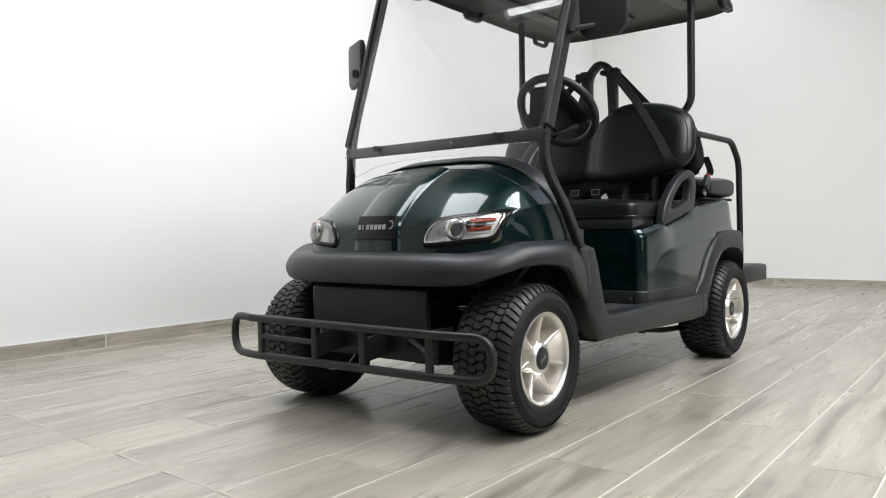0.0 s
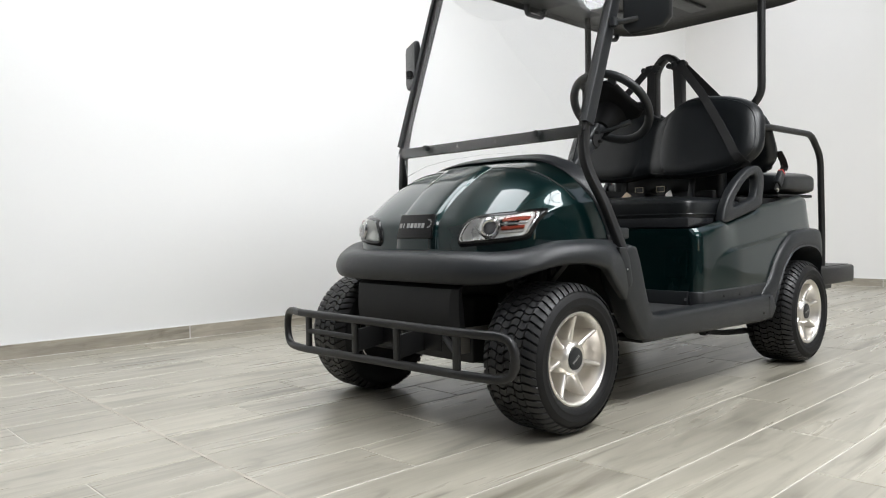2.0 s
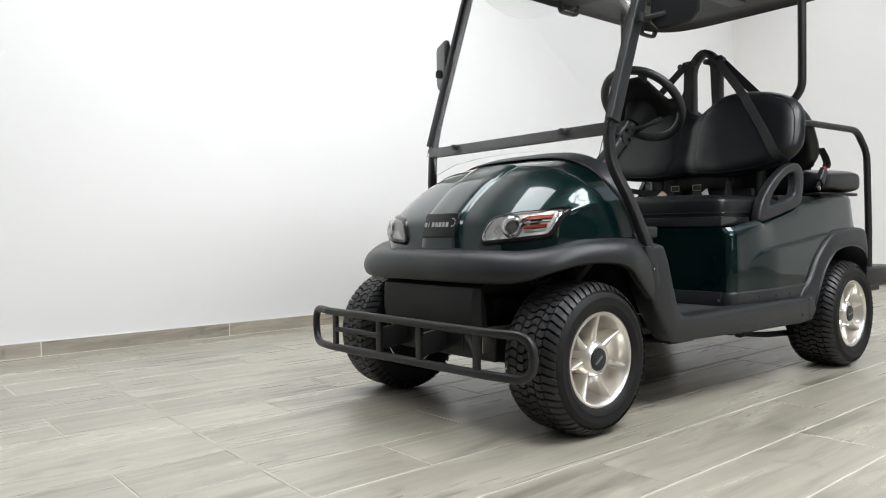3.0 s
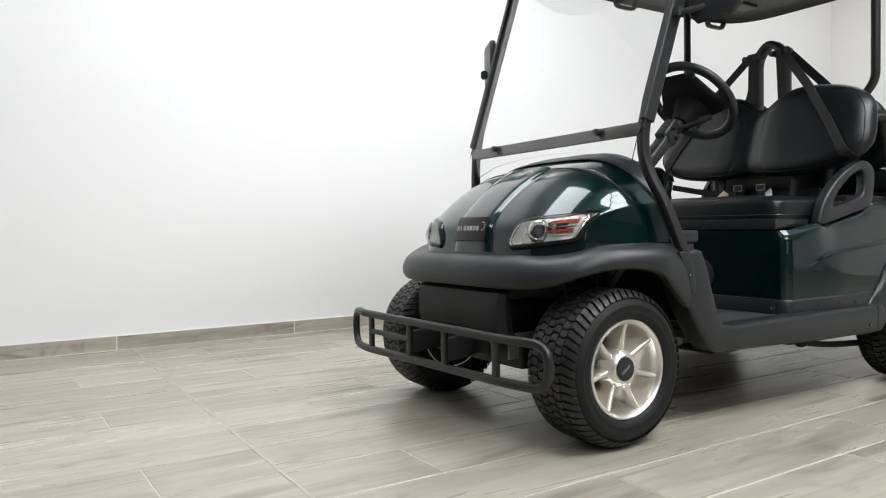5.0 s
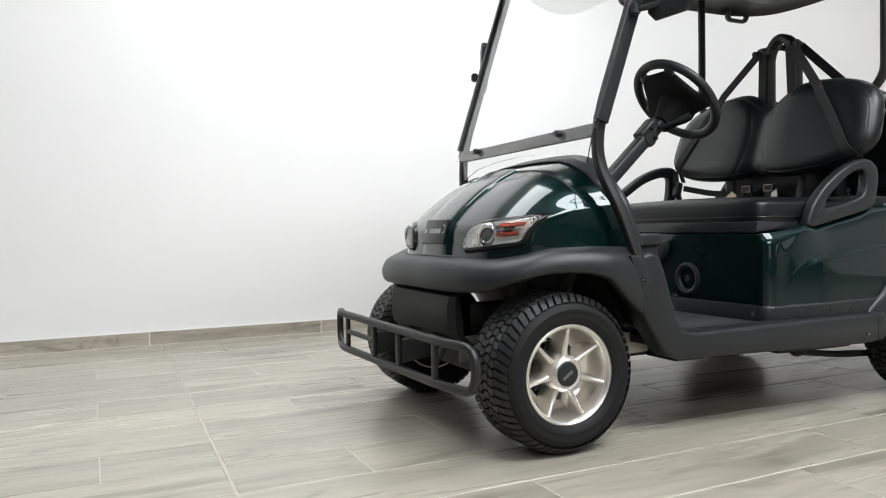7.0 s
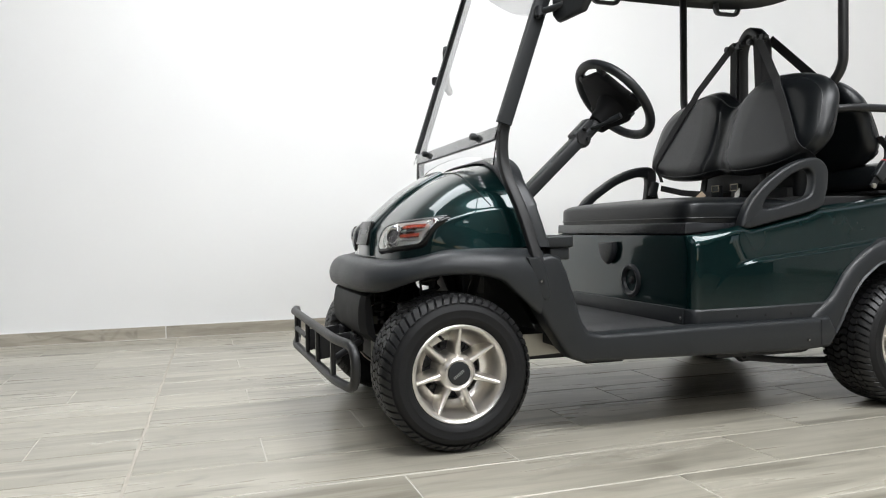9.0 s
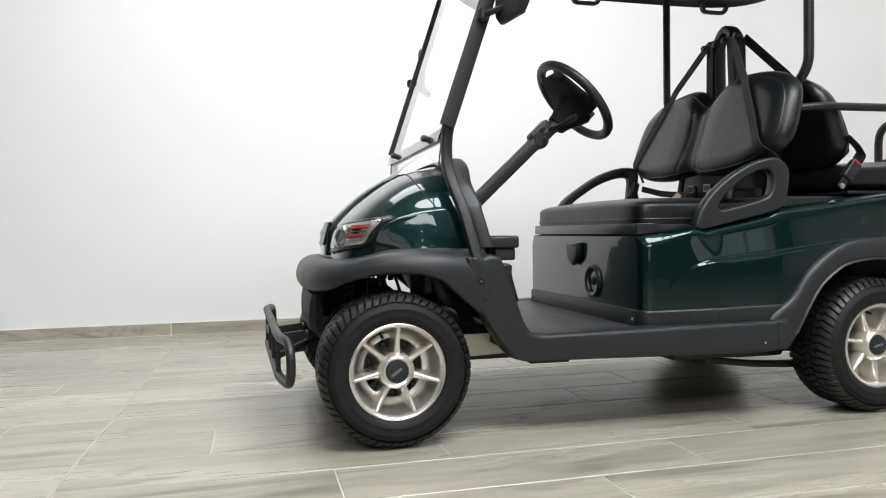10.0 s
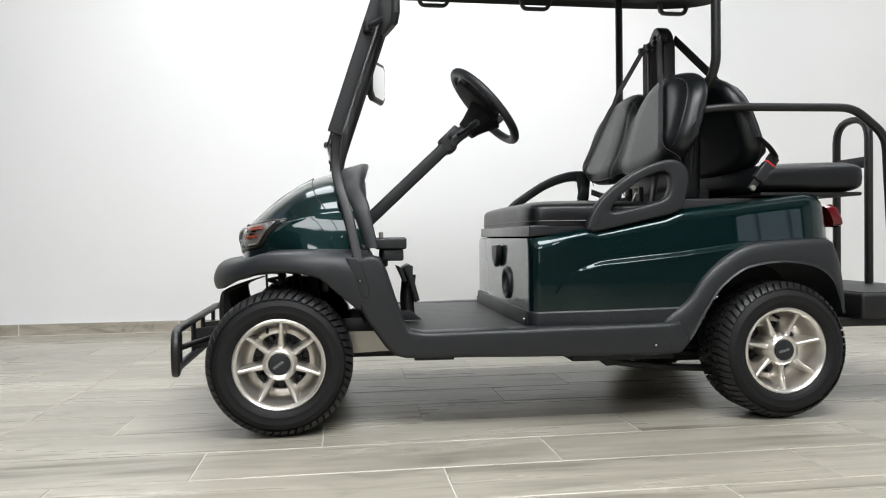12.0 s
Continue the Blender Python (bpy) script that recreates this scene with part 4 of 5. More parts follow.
for hx in (-1, 1):
    part("wheel_spoke", bar("wheel_spoke", [(hx * .09, .018, -.016), (hx * .13, .020, -.008), (hx * .158, .022, 0)], .056, .020, .02, (0, 0, 1)), PLASTIC, sw)
    part("wheel_spoke", bar("wheel_spoke", [(hx * .052, -.09, -.016), (hx * .066, -.125, -.008), (hx * .076, -.142, 0)], .034, .018, .02, (0, 0, 1)), PLASTIC, sw)
part("pad_catch", rbox("pad_catch", -.030, .030, .058, .084, -.008, .020, .005), PLASTIC, sw)
part("pad_cone", revolve("pad_cone", [(.012, .072), (.030, .066), (.060, .052), (.090, .041), (.112, .036), (.118, 0)], 24), PAD_RUBBER, sw, "", pose(0, .020, 0, 0, 90, 0))
col = fit("steering_column", bar("steering_column", [(.181, .250, .642), (.181, .575, .946)], .046, .052, 0, (1, 0, 0), 5), PLASTIC, "black steering column")
part("column_joint", rbox("column_joint", -.026, .026, -.032, .028, -.050, .040, .008), PLASTIC, col, "", Matrix.Translation((.181, .608, .982)) @ Matrix.Rotation(radians(-46), 4, "X"))
part("column_shaft", tube("column_shaft", [(.181, .600, .974), (.181, .668, 1.022)], .024), PLASTIC, col)
part("joint_clamp", knob("joint_clamp", .181, .588, .958, .034, "x", .058, 16), PLASTIC_DEEP, col)
part("joint_bolt", knob("joint_bolt", .181, .604, .955, .008, "x", .082, 10), STEEL_BLACK, col)
part("joint_bolt", knob("joint_bolt", .181, .594, .990, .007, "x", .078, 10), STEEL_BLACK, col)
part("switch_stalk", tube("switch_stalk", [(.181, .615, .990), (.235, .640, 1.000), (.282, .668, 1.018)], .007), PLASTIC, col)
part("stalk_tip", tube("stalk_tip", [(.268, .660, 1.013), (.300, .680, 1.026)], .011), PLASTIC, col)
pedal = fit("brake_pedal", prism("brake_pedal", [(.408, .515), (.430, .528), (.446, .52), (.444, .49), (.468, .40), (.452, .392), (.425, .48)], .19, .30, .006), PLASTIC, "black foot pedals")
part("pedal_arm", bar("pedal_arm", [(.245, .435, .49), (.25, .425, .40), (.25, .430, .335)], .05, .035, .02), PLASTIC_DEEP, pedal)
part("pedal_tip", prism("pedal_tip", [(.385, .525), (.402, .518), (.425, .47), (.412, .462)], .235, .30, .004), PLASTIC, pedal)
part("pedal_base", prism("pedal_base", [(.395, .333), (.395, .36), (.43, .37), (.475, .333)], .20, .31, .004), PLASTIC_DEEP, pedal)
part("return_spring", tube("return_spring", [(.225, .46, .335), (.225, .438, .375)], .004), CHROME, pedal)


# seats
def rounded(poly, n=4):
    return [(p.x, p.y) for p in catmull([(a, b, 0) for a, b in poly], n, True)]


seat = fit("front_seat", superbox("front_seat", (0, 1.050, .684), (.452, .226, .056), .34, .17, 64, 24, lambda x, y, z: (x, y, z + .22 * max(0, z) * (1 - x * x) * (1 - y * y))), VINYL, "black vinyl front bench cushion")
part("seat_band", prism("seat_band", [(.822, .618), (1.02, .632), (1.02, .656), (.824, .656)], -.449, .449, .003), VINYL_TRIM, seat)


def welt(name, cx, cy, cz, hx, hy, parent):
    """A sewn cord round a cushion."""
    ring = []
    for i in range(96):
        c, sn = math.cos(2 * math.pi * i / 96), math.sin(2 * math.pi * i / 96)
        ring.append((cx + hx * math.copysign(abs(c) ** .16, c), cy + hy * math.copysign(abs(sn) ** .16, sn), cz))
    return part(name, mesh_of(name, *sweep(ring, circle(.0032, 6), True)), VINYL, parent)


welt("welt", 0, 1.050, .670, .4515, .2255, seat)
rear_seat = fit("rear_seat", superbox("rear_seat", (0, 1.835, .815), (.45, .207, .057), .42, .18, 64, 24, lambda x, y, z: (x, y, z + max(0, z) * (.16 * y - .5 * max(0, y - .7)) + .2 * max(0, z) * (1 - x * x) * (1 - y * y))), VINYL, "black vinyl rear-facing bench cushion")
part("seat_board", rbox("seat_board", -.43, .43, 1.65, 2.025, .750, .763, .004), PLASTIC_DEEP, rear_seat)


def pad_edge(x, z):
    """Distance inside the outline of a backrest: two lobes with a dip between them."""
    dip = math.exp(-(x / .085) ** 2)
    top, low, wide = 1.226 - .080 * dip, .834 + .018 * dip, .488 - .030 * max(0, z - .95) / .25
    zc, h = (top + low) / 2, (top - low) / 2
    e = 3.1 if z > zc else 3.4
    u, v = abs(x) / wide, abs(z - zc) / h
    g = (u ** e + v ** e) ** (1 / e)
    if g < 1e-6:
        return .18
    slope = math.hypot((u / g) ** (e - 1) / wide, (v / g) ** (e - 1) / h)
    return (1 - g) / slope


def pad_seam(z):
    """Where the sewn line beside the middle runs, at a height."""
    t = (z - .845) / .33
    return .042 + .16 * (t - .52) ** 2 + .05 * max(0, .25 - t)


def pad_y(x, z):
    """Front face of a backrest: leaning, with two scooped lobes, an outer bolster and sewn lines."""
    e = max(0, pad_edge(x, z))
    r = min(1, e / .075)
    d = .062 * math.sqrt(max(0, 1 - (1 - r) ** 2)) - .012
    ax = abs(x)
    inside = ax - pad_seam(z)
    d -= .020 * math.exp(-(x / .045) ** 2)
    d -= .0035 * math.exp(-(inside / .0045) ** 2)
    d += .007 * min(1, max(0, inside / .09)) * max(0, 1 - max(0, inside) / .36)
    d -= .002 * math.exp(-((e - .016) / .003) ** 2)
    return 1.328 + .115 * ((z - .84) / .36) - d


def backrest(name, flip, label):
    """One padded backrest with two lobes; flip turns it to face the rear."""
    nx, nz = 150, 64
    front, back = [], []
    for i in range(nx + 1):
        q = math.sin(math.pi / 2 * (2 * i / nx - 1))
        x = .4875 * (.35 * q + .65 * (2 * i / nx - 1))
        zs = [.82 + .42 * k / 420 for k in range(421)]
        ins = [z for z in zs if pad_edge(x, z) > 0]
        lo, hi = (min(ins), max(ins)) if ins else (1.0, 1.002)
        for k in range(nz + 1):
            f = .5 - .5 * math.cos(math.pi * k / nz)
            z = lo + (hi - lo) * (.5 * f + .5 * k / nz)
            e = max(0, pad_edge(x, z))
            r = min(1, e / .04)
            front.append((x, pad_y(x, z), z))
            back.append((x, 1.322 + .115 * ((z - .84) / .36) + .016 + .036 * math.sqrt(max(0, 1 - (1 - r) ** 2)), z))
    m = nz + 1
    faces = []
    n = len(front)
    for i in range(nx):
        for k in range(nz):
            a = i * m + k
            faces.append((a, a + m, a + m + 1, a + 1))
            faces.append((n + a, n + a + 1, n + a + m + 1, n + a + m))
        for k in (0, nz):
            a, b = i * m + k, (i + 1) * m + k
            faces.append((a, b, n + b, n + a) if k else (b, a, n + a, n + b))
    for i in (0, nx):
        for k in range(nz):
            a = i * m + k
            faces.append((a, a + 1, n + a + 1, n + a) if i == 0 else (a + 1, a, n + a, n + a + 1))
    verts = front + back
    if flip:
        verts = [(x * .9, 3.0 - y, z - .010) for x, y, z in verts]
        faces = [f[::-1] for f in faces]
    ob = fit(name, mesh_of(name, verts, faces, 60), VINYL, label)

    def place(x, z):
        y = pad_y(x, z) - .0004
        return (x * .9, 3.0 - y, z - .010) if flip else (x, y, z)
    ring = []
    for i in range(120):
        a = 2 * math.pi * i / 120
        c, sn = math.cos(a), math.sin(a) * .45
        lo, hi = 0.0, .6
        for _ in range(24):
            m = (lo + hi) / 2
            lo, hi = (m, hi) if pad_edge(m * c, 1.0 + m * sn) > .020 else (lo, m)
        ring.append(place(lo * c, 1.0 + lo * sn))
    part("welt", mesh_of("welt", *sweep(ring, circle(.0024, 6), True, (0, 1, 0))), VINYL, ob)
    for s in (1, -1):
        line = [place(s * pad_seam(.868 + .255 * k / 24), .868 + .255 * k / 24) for k in range(25)]
        part("seam", mesh_of("seam", *sweep(line, circle(.0020, 6), False, (0, 1, 0))), VINYL, ob)
    return ob


backrest("front_backrest", False, "black vinyl two-lobed front backrest")
backrest("rear_backrest", True, "black vinyl two-lobed rear backrest")
fit("backrest_frame", rbox("backrest_frame", -.27, .27, 1.445, 1.52, .74, 1.02, .02), VINYL, "black frame between the backrests")
fit("seat_frame", rbox("seat_frame", -.30, .25, 1.42, 1.56, .72, .785, .006), PLASTIC_DEEP, "black steel seat frame")
for s in (1, -1):
    if s > 0:
        out = [(1.005, .648), (1.04, .722), (1.115, .795), (1.21, .850), (1.295, .872), (1.340, .855), (1.358, .818), (1.348, .745), (1.318, .697), (1.18, .663), (1.05, .635), (1.02, .635)]
        inn = [(1.090, .705), (1.105, .732), (1.14, .765), (1.20, .808), (1.26, .832), (1.288, .824), (1.295, .800), (1.290, .765), (1.270, .738), (1.19, .715), (1.12, .700), (1.10, .698)]
        ax0, ax1 = .458, .496
    else:
        out = [(.925, .690), (.965, .765), (1.045, .825), (1.14, .882), (1.24, .917), (1.32, .922), (1.352, .895), (1.350, .84), (1.34, .77), (1.30, .70), (1.14, .675), (.97, .670)]
        inn = [(.990, .715), (1.015, .755), (1.07, .795), (1.15, .842), (1.24, .872), (1.292, .874), (1.302, .858), (1.300, .82), (1.29, .765), (1.26, .735), (1.14, .712), (1.01, .705)]
        ax0, ax1 = -.496, -.458
    fit("armrest", prism("armrest", rounded(out), ax0, ax1, .010, "x", 3, rounded(inn)), PLASTIC, "black moulded looped armrest")
    path = [(s * .40, 1.42, 1.050), (s * .44, 1.52, 1.057), (s * .44, 1.985, 1.057), (s * .435, 2.11, .96), (s * .435, 2.13, .60), (s * .435, 2.13, .40)]
    fit("grab_rail", tube("grab_rail", path, .0145, .05), STEEL_BLACK, "black tubular rear grab rail")
# belt tower
fit("belt_tower", bar("belt_tower", [(-.064, 1.49, .74), (-.064, 1.49, 1.39), (0, 1.49, 1.458), (.064, 1.49, 1.39), (.064, 1.49, .74)], .032, .05, .06, (0, 1, 0)), STEEL_BLACK, "black steel seat belt tower")


def belt(pts, w=.046, up=(1, 0, 0)):
    return mesh_of("seat_belt", *sweep(fillet(pts, .03), [(-.0015, -w / 2), (.0015, -w / 2), (.0015, w / 2), (-.0015, w / 2)], False, up), sharp=40)


def draped(s, flip):
    """Webbing from the tower over the lobe's top, down its face to the outer lower corner."""
    lay = []
    for k in range(13):
        t = k / 12
        x, z = .238 + .190 * t + .006 * math.sin(math.pi * t), 1.188 - .305 * t
        lay.append((x, min(pad_y(x + .8 * q, z + .5 * q) for q in (-.018, -.009, 0, .009, .018)) - .005, z))
    pts = [(.075, 1.452, 1.392), (.216, lay[0][1] + .004, 1.222)] + lay
    if not flip:
        pts += [(.428, pts[-1][1] + .012, .850)]
    pts = [(s * x * (.9 if flip and z < 1.3 else 1), 3.0 - y if flip else y, z - (.010 if flip else 0)) for x, y, z in pts]
    if flip:
        pts[0] = (s * .066, 1.515, 1.395)
    return pts


for s, tx in ((1, .064), (-1, -.064)):
    guide = fit("belt_anchor", rbox("belt_anchor", tx - .034, tx + .034, 1.455, 1.475, 1.372, 1.412, .008), PLASTIC, "black belt guide")
    part("guide_bolt", knob("guide_bolt", tx, 1.452, 1.402, .008, "y", .012), PLASTIC, guide)
    for gx in (-.036, .036):
        part("guide_roller", knob("guide_roller", tx + gx, 1.455, 1.39, .013, "y", .03), PLASTIC, guide)
    fit("seat_belt", belt(draped(s, False), .036, (s, 0, .6)), WEBBING, "black seat belt webbing")
    fit("seat_belt", belt(draped(s, True), .036, (s, 0, .6)), WEBBING, "black seat belt webbing")
    fit("seat_belt", belt([(tx, 1.452, 1.38), (tx + s * .010, 1.456, 1.10), (tx + s * .010, 1.456, .80)], .038, (1, 0, 0)), WEBBING, "black seat belt webbing")
    bk = fit("belt_buckle", rbox("belt_buckle", -.013, .013, -.021, .021, -.036, .036, .006), PLASTIC, "black belt buckle with red button")
    bk.matrix_basis = pose(s * .4335, 1.655, .832, -38, 0, 0)
    fit("seat_belt", belt([(s * .436, 1.636, .955), (s * .438, 1.678, .918), (s * .437, 1.700, .886), (s * .4335, 1.695, .872)], .030, (1, 0, 0)), WEBBING, "black seat belt webbing")
    part("release_button", rbox("release_button", -.011, .011, -.018, .018, .034, .041, .002), RED_TAB, bk)
    part("buckle_stalk", bar("buckle_stalk", [(0, 0, -.03), (0, 0, -.075)], .008, .026, 0, (0, 1, 0)), PLASTIC_DEEP, bk)
    part("buckle_bolt", knob("buckle_bolt", s * .006, 0, -.068, .010, "x", .012), STEEL, bk)
    part("belt_tongue", rbox("belt_tongue", -.002, .002, -.022, .022, .041, .072, .0015), STEEL_BLACK, bk)
bk = fit("belt_buckle", rbox("belt_buckle", -.013, .013, -.018, .018, -.034, .034, .006), PLASTIC, "black belt buckle hanging beside the armrest")
bk.matrix_basis = pose(-.400, 1.292, .815, -14, 0, 0)
fit("seat_belt", belt([(-.404, 1.283, .90), (-.404, 1.286, .85), (-.402, 1.293, .80), (-.40, 1.31, .74)], .034, (0, 1, 0)), WEBBING, "black seat belt webbing")
for bx, tx, tag in ((-.086, -.142, TAG_PAPER), (.023, .090, TAG_WHITE)):
    bk = fit("lap_buckle", rbox("lap_buckle", bx - .022, bx + .022, 1.378, 1.394, .752, .812, .004), PLASTIC, "black lap belt buckle with paper tag")
    ring = [(bx - .020, 1.373, .786), (bx + .020, 1.373, .786), (bx + .020, 1.373, .811), (bx - .020, 1.373, .811)]
    part("buckle_plate", mesh_of("buckle_plate", *sweep(ring, [(-.002, -.002), (.002, -.002), (.002, .002), (-.002, .002)], True, (0, 1, 0))), CREAM_METAL, bk, "pale metal buckle frame")
    part("paper_tag", rbox("paper_tag", -.017, .017, -.002, .002, -.022, .022, .001, 1), tag, bk, "small paper tag", Matrix.Translation((tx, 1.335, .766)) @ Matrix.Rotation(radians(35 if bx < 0 else -35), 4, "Y") @ Matrix.Rotation(radians(-30), 4, "X"))

fit("lap_belt", belt([(-.41, 1.34, .82), (-.26, 1.345, .79), (-.08, 1.35, .772)], .026, (0, 0, 1)), WEBBING, "black lap belt lying under the backrest")
for s in (1, -1):
    fit("back_support", bar("back_support", [(s * .17, 1.40, .90), (s * .17, 1.37, .74)], .03, .012, 0, (0, 1, 0)), STEEL_BLACK)
# rear step with centre hoop
step = fit("rear_step", rbox("rear_step", -.48, .48, 1.985, 2.42, .318, .406, .012), STEEL_BLACK, "black rear foot platform")
part("step_frame", rbox("step_frame", -.42, .42, 1.90, 2.30, .285, .317, .006), STEEL_BLACK, step)
part("step_mat", rbox("step_mat", -.46, .46, 2.005, 2.40, .4065, .410, .001, 1), MAT, step, "textured black step mat")
hoop = fit("grab_hoop", bar("grab_hoop", [(-.09, 2.33, .41), (-.09, 2.33, 1.09), (.09, 2.33, 1.09), (.09, 2.33, .41)], .028, .028, .10, (0, 1, 0), 3), STEEL_BLACK, "black inverted-U grab hoop")
part("hoop_plate", rbox("hoop_plate", -.08, .08, 2.324, 2.336, .885, .93, .002), STEEL_BLACK, hoop)

# headlight outline on the bonnet's skin: (distance round the nose, height), inner end to swept outer end
LENS_LINE = [(.207, .590), (.213, .615), (.235, .645), (.262, .656), (.306, .662), (.376, .668), (.418, .675), (.438, .675), (.449, .666), (.450, .650), (.446, .630), (.434, .606), (.39, .598), (.306, .590), (.225, .584)]
ROUND = [0, .11, .215, .306, .383, .455, .480, .55, .60]
SKIN = [catmull(c, 10) for c in HALF]


def at_height(line, z):
    for a, b in zip(line, line[1:]):
        if a.z <= z <= b.z:
            return a.lerp(b, (z - a.z) / max(1e-6, b.z - a.z))
    return line[0] if z < line[0].z else line[-1]


def on_skin(s, z, lift=0.0):
    """A point over the bonnet at a distance round the nose and a height."""
    def flat(s):
        for i in range(8):
            if s <= ROUND[i + 1]:
                return at_height(SKIN[i], z).lerp(at_height(SKIN[i + 1], z), (s - ROUND[i]) / (ROUND[i + 1] - ROUND[i]))
        return at_height(SKIN[8], z)
    p, q = flat(s), flat(s + .02) - flat(s - .02)
    n = Vector((q.y, -q.x, .25 * q.length))
    n = Vector((abs(n.x), -abs(n.y), n.z)).normalized()
    return p + n * lift


def grown(line, d):
    """The outline moved outward by d."""
    out, k = [], len(line)
    for i, (x, z) in enumerate(line):
        (ax, az), (bx, bz) = line[i - 1], line[(i + 1) % k]
        tx, tz = bx - ax, bz - az
        h = math.hypot(tx, tz)
        out.append((x - tz / h * d, z + tx / h * d))
    return out


def lamp_rings(rings, close, s):
    """Rings of (outline, lift) joined into a skin, mirrored for s = -1."""
    k = len(rings[0][0])
    verts = [on_skin(x, z, lift) for line, lift in rings for x, z in line]
    faces = [(i * k + j, i * k + (j + 1) % k, (i + 1) * k + (j + 1) % k, (i + 1) * k + j) for i in range(len(rings) - 1) for j in range(k)]
    if close:
        faces.append(tuple(range((len(rings) - 1) * k, len(rings) * k)))
    return [(s * v.x, v.y, v.z) for v in verts], faces


def shrunk(line, f):
    cx, cz = sum(p[0] for p in line) / len(line), sum(p[1] for p in line) / len(line)
    return [(cx + (x - cx) * f, cz + (z - cz) * f) for x, z in line]


edge = [(p.x, p.y) for p in catmull([(x, z, 0) for x, z in LENS_LINE], 4, True)]
wide = [(x + (.003 if x > .44 else 0), z - (.004 if z < .61 else 0)) for x, z in grown(edge, .014)]
for s in (1, -1):
    hl = fit("headlight", mesh_of("headlight", *lamp_rings([(wide, -.002), (grown(edge, .011), .0065), (grown(edge, .004), .0095), (edge, .0085), (shrunk(edge, .97), .002)], False, s), sharp=50), BEZEL, "clear headlight in a gloss black surround with amber strips")
    part("reflector", mesh_of("reflector", *lamp_rings([(shrunk(edge, .90), .0035), (shrunk(edge, .6), .003), (shrunk(edge, .2), .003)], True, s), sharp=30), REFLECTOR, hl)
    part("reflector_rim", mesh_of("reflector_rim", *lamp_rings([(shrunk(edge, .985), .0075), (shrunk(edge, .95), .0085), (shrunk(edge, .90), .0034)], False, s), sharp=30), CHROME, hl)
    part("lens", mesh_of("lens", *lamp_rings([(grown(edge, .002), .0080), (shrunk(edge, .97), .0125), (shrunk(edge, .8), .0155), (shrunk(edge, .45), .017), (shrunk(edge, .15), .017)], True, s), sharp=60), LENS, hl).visible_shadow = False
    c = on_skin(.318, .626, .004)
    bulb = part("projector", revolve("projector", [(-.001, .036), (.004, .035), (.010, .029), (.0115, .026), (.010, .0215), (.002, .020)], 28), CHROME, hl)
    eye = part("projector_lens", revolve("projector_lens", [(.000, .0205), (.004, .017), (.0065, .010), (.0075, 0)], 28), PROJECTOR_GLASS, hl)
    bulb.matrix_basis = eye.matrix_basis = pose(s * c.x, c.y, c.z, 0, 0, -90 + s * 36)
    for x0, x1, z in ((.352, .430, .650), (.356, .424, .624)):
        strip, rib = [], []
        for k in range(6):
            x = x0 + (x1 - x0) * k / 5
            zz = z + .005 * k / 5
            strip.append([on_skin(x, zz - .0062, .008), on_skin(x, zz - .0035, .014), on_skin(x, zz + .0035, .014), on_skin(x, zz + .0062, .008)])
            rib.append([on_skin(x, zz - .0155, .006), on_skin(x, zz - .0135, .013), on_skin(x, zz - .0115, .006)])
        part("amber_strip", loft("amber_strip", [[(s * p.x, p.y, p.z) for p in r] for r in strip], 2, 1, sharp=30), AMBER, hl)
        part("reflector_rib", loft("reflector_rib", [[(s * p.x, p.y, p.z) for p in r] for r in rib], 2, 1, sharp=30), REFLECTOR, hl)

# the cart is a little broader at the back than at the front
done = set()
for ob in cart.children_recursive:
    p = ob.matrix_basis.translation
    if p.length > 1e-6 or ob.parent.name.startswith(("wheel", "steering_wheel", "wing_mirror", "belt_buckle", "charge_socket", "badge_plate")):
        if ob.parent.name.startswith("headlight") or (ob.parent == cart and not ob.name.startswith("wheel")):
            p.x *= 1 + (.0546 * p.y - .012)
        continue
    if ob.data.name in done or ob.name.startswith("wheel"):
        continue
    done.add(ob.data.name)
    for v in ob.data.vertices:
        v.co.x *= 1 + (.0546 * v.co.y - .012)

# ---- floor planks and skirting pieces ----
PL, PW, GAP = .998, .2535, .0052


def plank_mesh(length, width, h=.006):
    e = .0015
    x, y = width / 2, length / 2
    v = [(-x, -y, -h), (x, -y, -h), (x, y, -h), (-x, y, -h), (-x, -y, -e), (x, -y, -e), (x, y, -e), (-x, y, -e),
         (-x + e, -y + e, 0), (x - e, -y + e, 0), (x - e, y - e, 0), (-x + e, y - e, 0)]
    f = [(8, 9, 10, 11)] + [(i, (i + 1) % 4, 4 + (i + 1) % 4, 4 + i) for i in range(4)] + [(4 + i, 4 + (i + 1) % 4, 8 + (i + 1) % 4, 8 + i) for i in range(4)]
    me = bpy.data.meshes.new("plank")
    me.from_pydata(v, [], f)
    me.materials.append(TILE)
    return me


def seam_at(x):
    return -.908 - .0215 * x


plank_cache = {}
X0, E0 = .650, -.222          # a long joint and an end joint, in the room's axes
planks = []
row = -40
while True:
    xa = X0 + row * PW
    row += 1
    if xa + PW <= XW:
        continue
    if xa >= XF:
        break
    x0, x1 = max(xa, XW + .002), min(xa + PW, XF)
    start = E0 - (row - 1) * PL / 3
    k0 = math.floor((YF - start) / PL)
    cut = seam_at((x0 + x1) / 2)
    ends = sorted([start + k * PL for k in range(k0, k0 + 15) if abs(start + k * PL - cut) > .06] + [cut])
    for a, b in zip(ends, ends[1:]):
        a, b = max(a + (.002 if a == cut else 0), YF), min(b - (.002 if b == cut else 0), YB)
        if b - a > .02 and x1 - x0 > .01:
            planks.append((x0, x1, a, b))


def near(p):
    cx, cy = (p[0] + p[1]) / 2, (p[2] + p[3]) / 2
    return cx < 2.2 and -2.6 < cy < 3.4


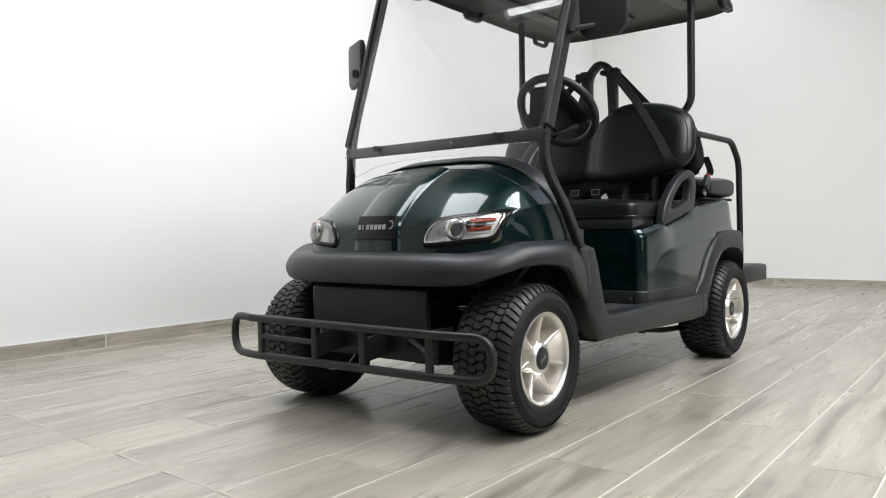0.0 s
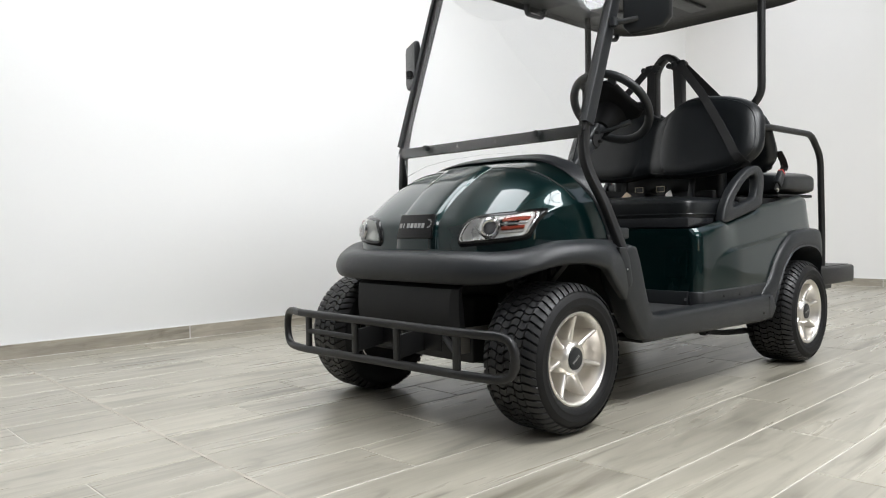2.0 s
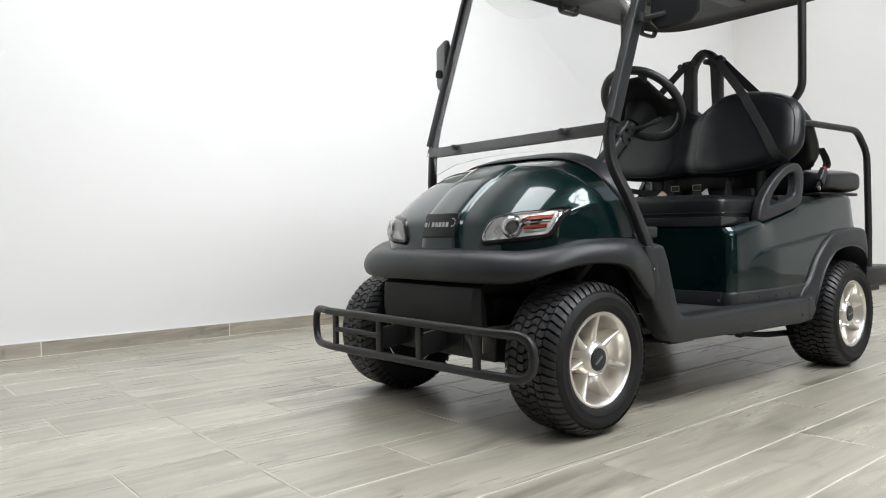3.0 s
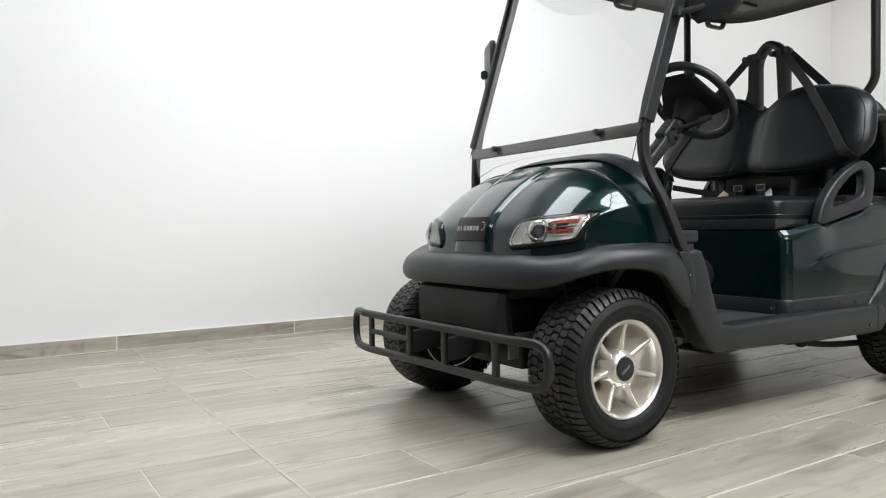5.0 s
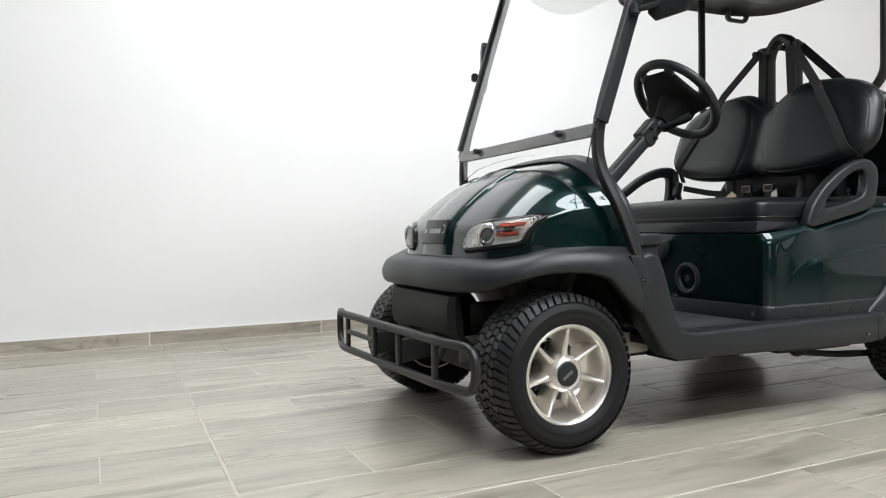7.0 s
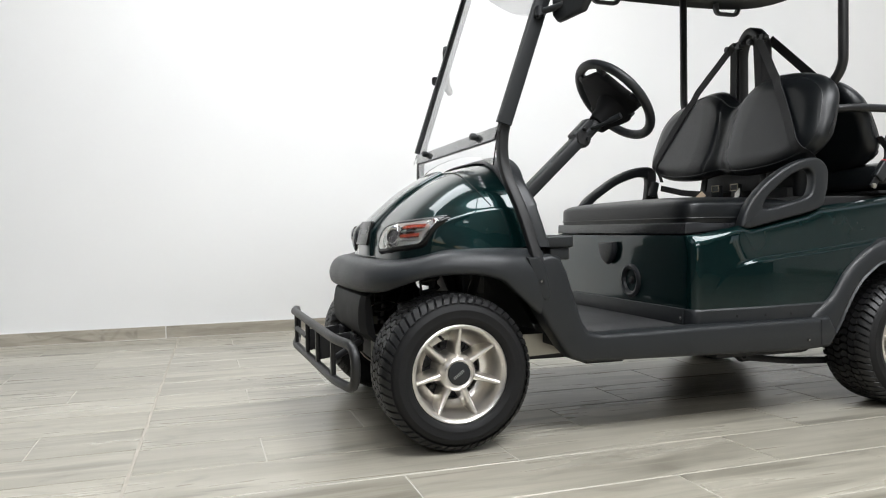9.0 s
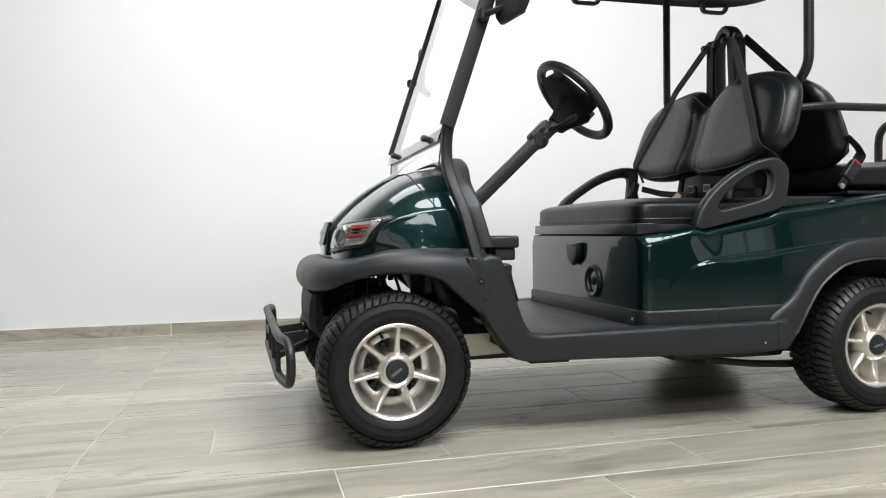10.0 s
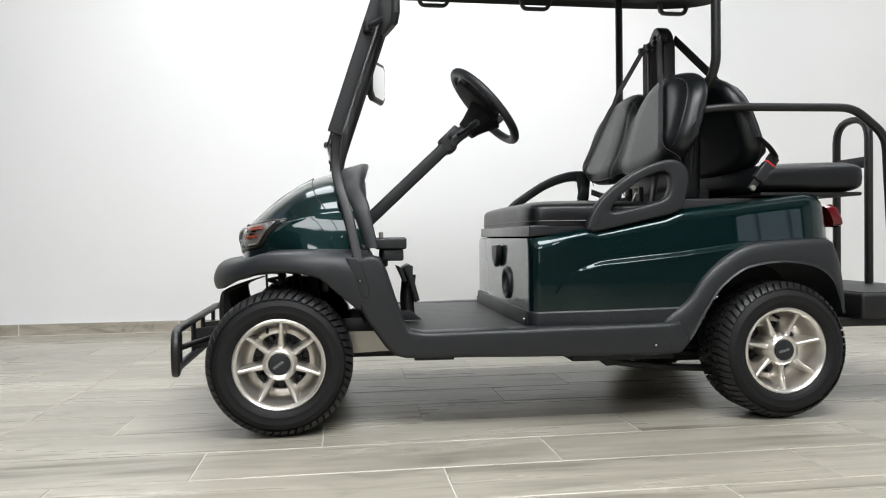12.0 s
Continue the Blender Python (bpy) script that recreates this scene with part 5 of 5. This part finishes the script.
near_planks = sorted([p for p in planks if near(p)], key=lambda p: abs((p[0] + p[1]) / 2) + abs((p[2] + p[3]) / 2 - .4))[:300]
chosen = set(near_planks)
for p in near_planks:
    x0, x1, y0, y1 = p
    key = (round(x1 - x0, 3), round(y1 - y0, 3))
    if key not in plank_cache:
        plank_cache[key] = plank_mesh(key[1] - .7 * GAP, key[0] - GAP)
    part("plank", plank_cache[key], TILE, floor, "", Matrix.Translation(((x0 + x1) / 2, (y0 + y1) / 2, 0)))
verts, faces = [], []
for x0, x1, y0, y1 in planks:
    if (x0, x1, y0, y1) not in chosen:
        k, g = len(verts), GAP / 2
        verts += [(x0 + g, y0 + g, 0), (x1 - g, y0 + g, 0), (x1 - g, y1 - g, 0), (x0 + g, y1 - g, 0), (x0 + g, y0 + g, -.006), (x1 - g, y0 + g, -.006), (x1 - g, y1 - g, -.006), (x0 + g, y1 - g, -.006)]
        faces += [(k, k + 1, k + 2, k + 3)] + [(k + i, k + 4 + i, k + 4 + (i + 1) % 4, k + (i + 1) % 4) for i in range(4)]
me = bpy.data.meshes.new("outer_planks")
me.from_pydata(verts, [], faces)
tagged(part("outer_planks", me, TILE, floor), kind="stuff")
part("movement_joint", rbox("movement_joint", XW, XF, -.005, .005, -.006, .0006, 0), GROUT_DARK, floor, "", pose(0, -.908, 0, 0, 0, -1.23))

SKH = .075
base_w = tagged(new("baseboard", rbox("baseboard", XW, XW + .0086, YF, YB, 0, SKH - .002, 0)), "grey wood-look tile skirting along the wall", kind="structure")
base_w.data.materials.append(CAULK)
base_w.matrix_basis = ROOM
base_n = tagged(new("baseboard_north", rbox("baseboard_north", XW + .01, XF, YB - .0086, YB, 0, SKH - .002, 0)), "grey wood-look tile skirting along the end wall", kind="structure")
base_n.data.materials.append(CAULK)
base_n.matrix_basis = ROOM
piece_w = rbox("skirting_tile", 0, .0095, -.5072, .5072, 0, SKH, .0012, 1)
piece_n = rbox("skirting_tile", -.4985, .4985, -.0095, 0, 0, SKH, .0012, 1)
SK0 = .087
for k in range(-5, 7):
    yc = SK0 + .51 + k * 1.02
    if YF + .5 < yc < YB - .5:
        part("skirting_tile", piece_w, SKIRT, base_w, "", Matrix.Translation((XW, yc, 0)))
for k in range(0, 9):
    part("skirting_tile", piece_n, SKIRT, base_n, "", Matrix.Translation((XW + .51 + k * 1.0, YB, 0)))


def slab(x0, x1, y0, y1, z0, z1):
    v = [(x, y, z) for z in (z0, z1) for x, y in ((x0, y0), (x1, y0), (x1, y1), (x0, y1))]
    return v, [(3, 2, 1, 0), (4, 5, 6, 7), (0, 1, 5, 4), (1, 2, 6, 5), (2, 3, 7, 6), (3, 0, 4, 7)]


structure("trim_west", joined("trim_west", [slab(XW, XW + .010, YF, YB, SKH, SKH + .0035), slab(XW, XW + .0145, YF, YB, -.001, .0014)]), CAULK, "thin white caulk line along the skirting")
structure("trim_north", joined("trim_north", [slab(XW + .015, XF, YB - .010, YB, SKH, SKH + .0035), slab(XW + .015, XF, YB - .0145, YB, -.001, .0014)]), CAULK, "thin white caulk line along the end wall skirting")
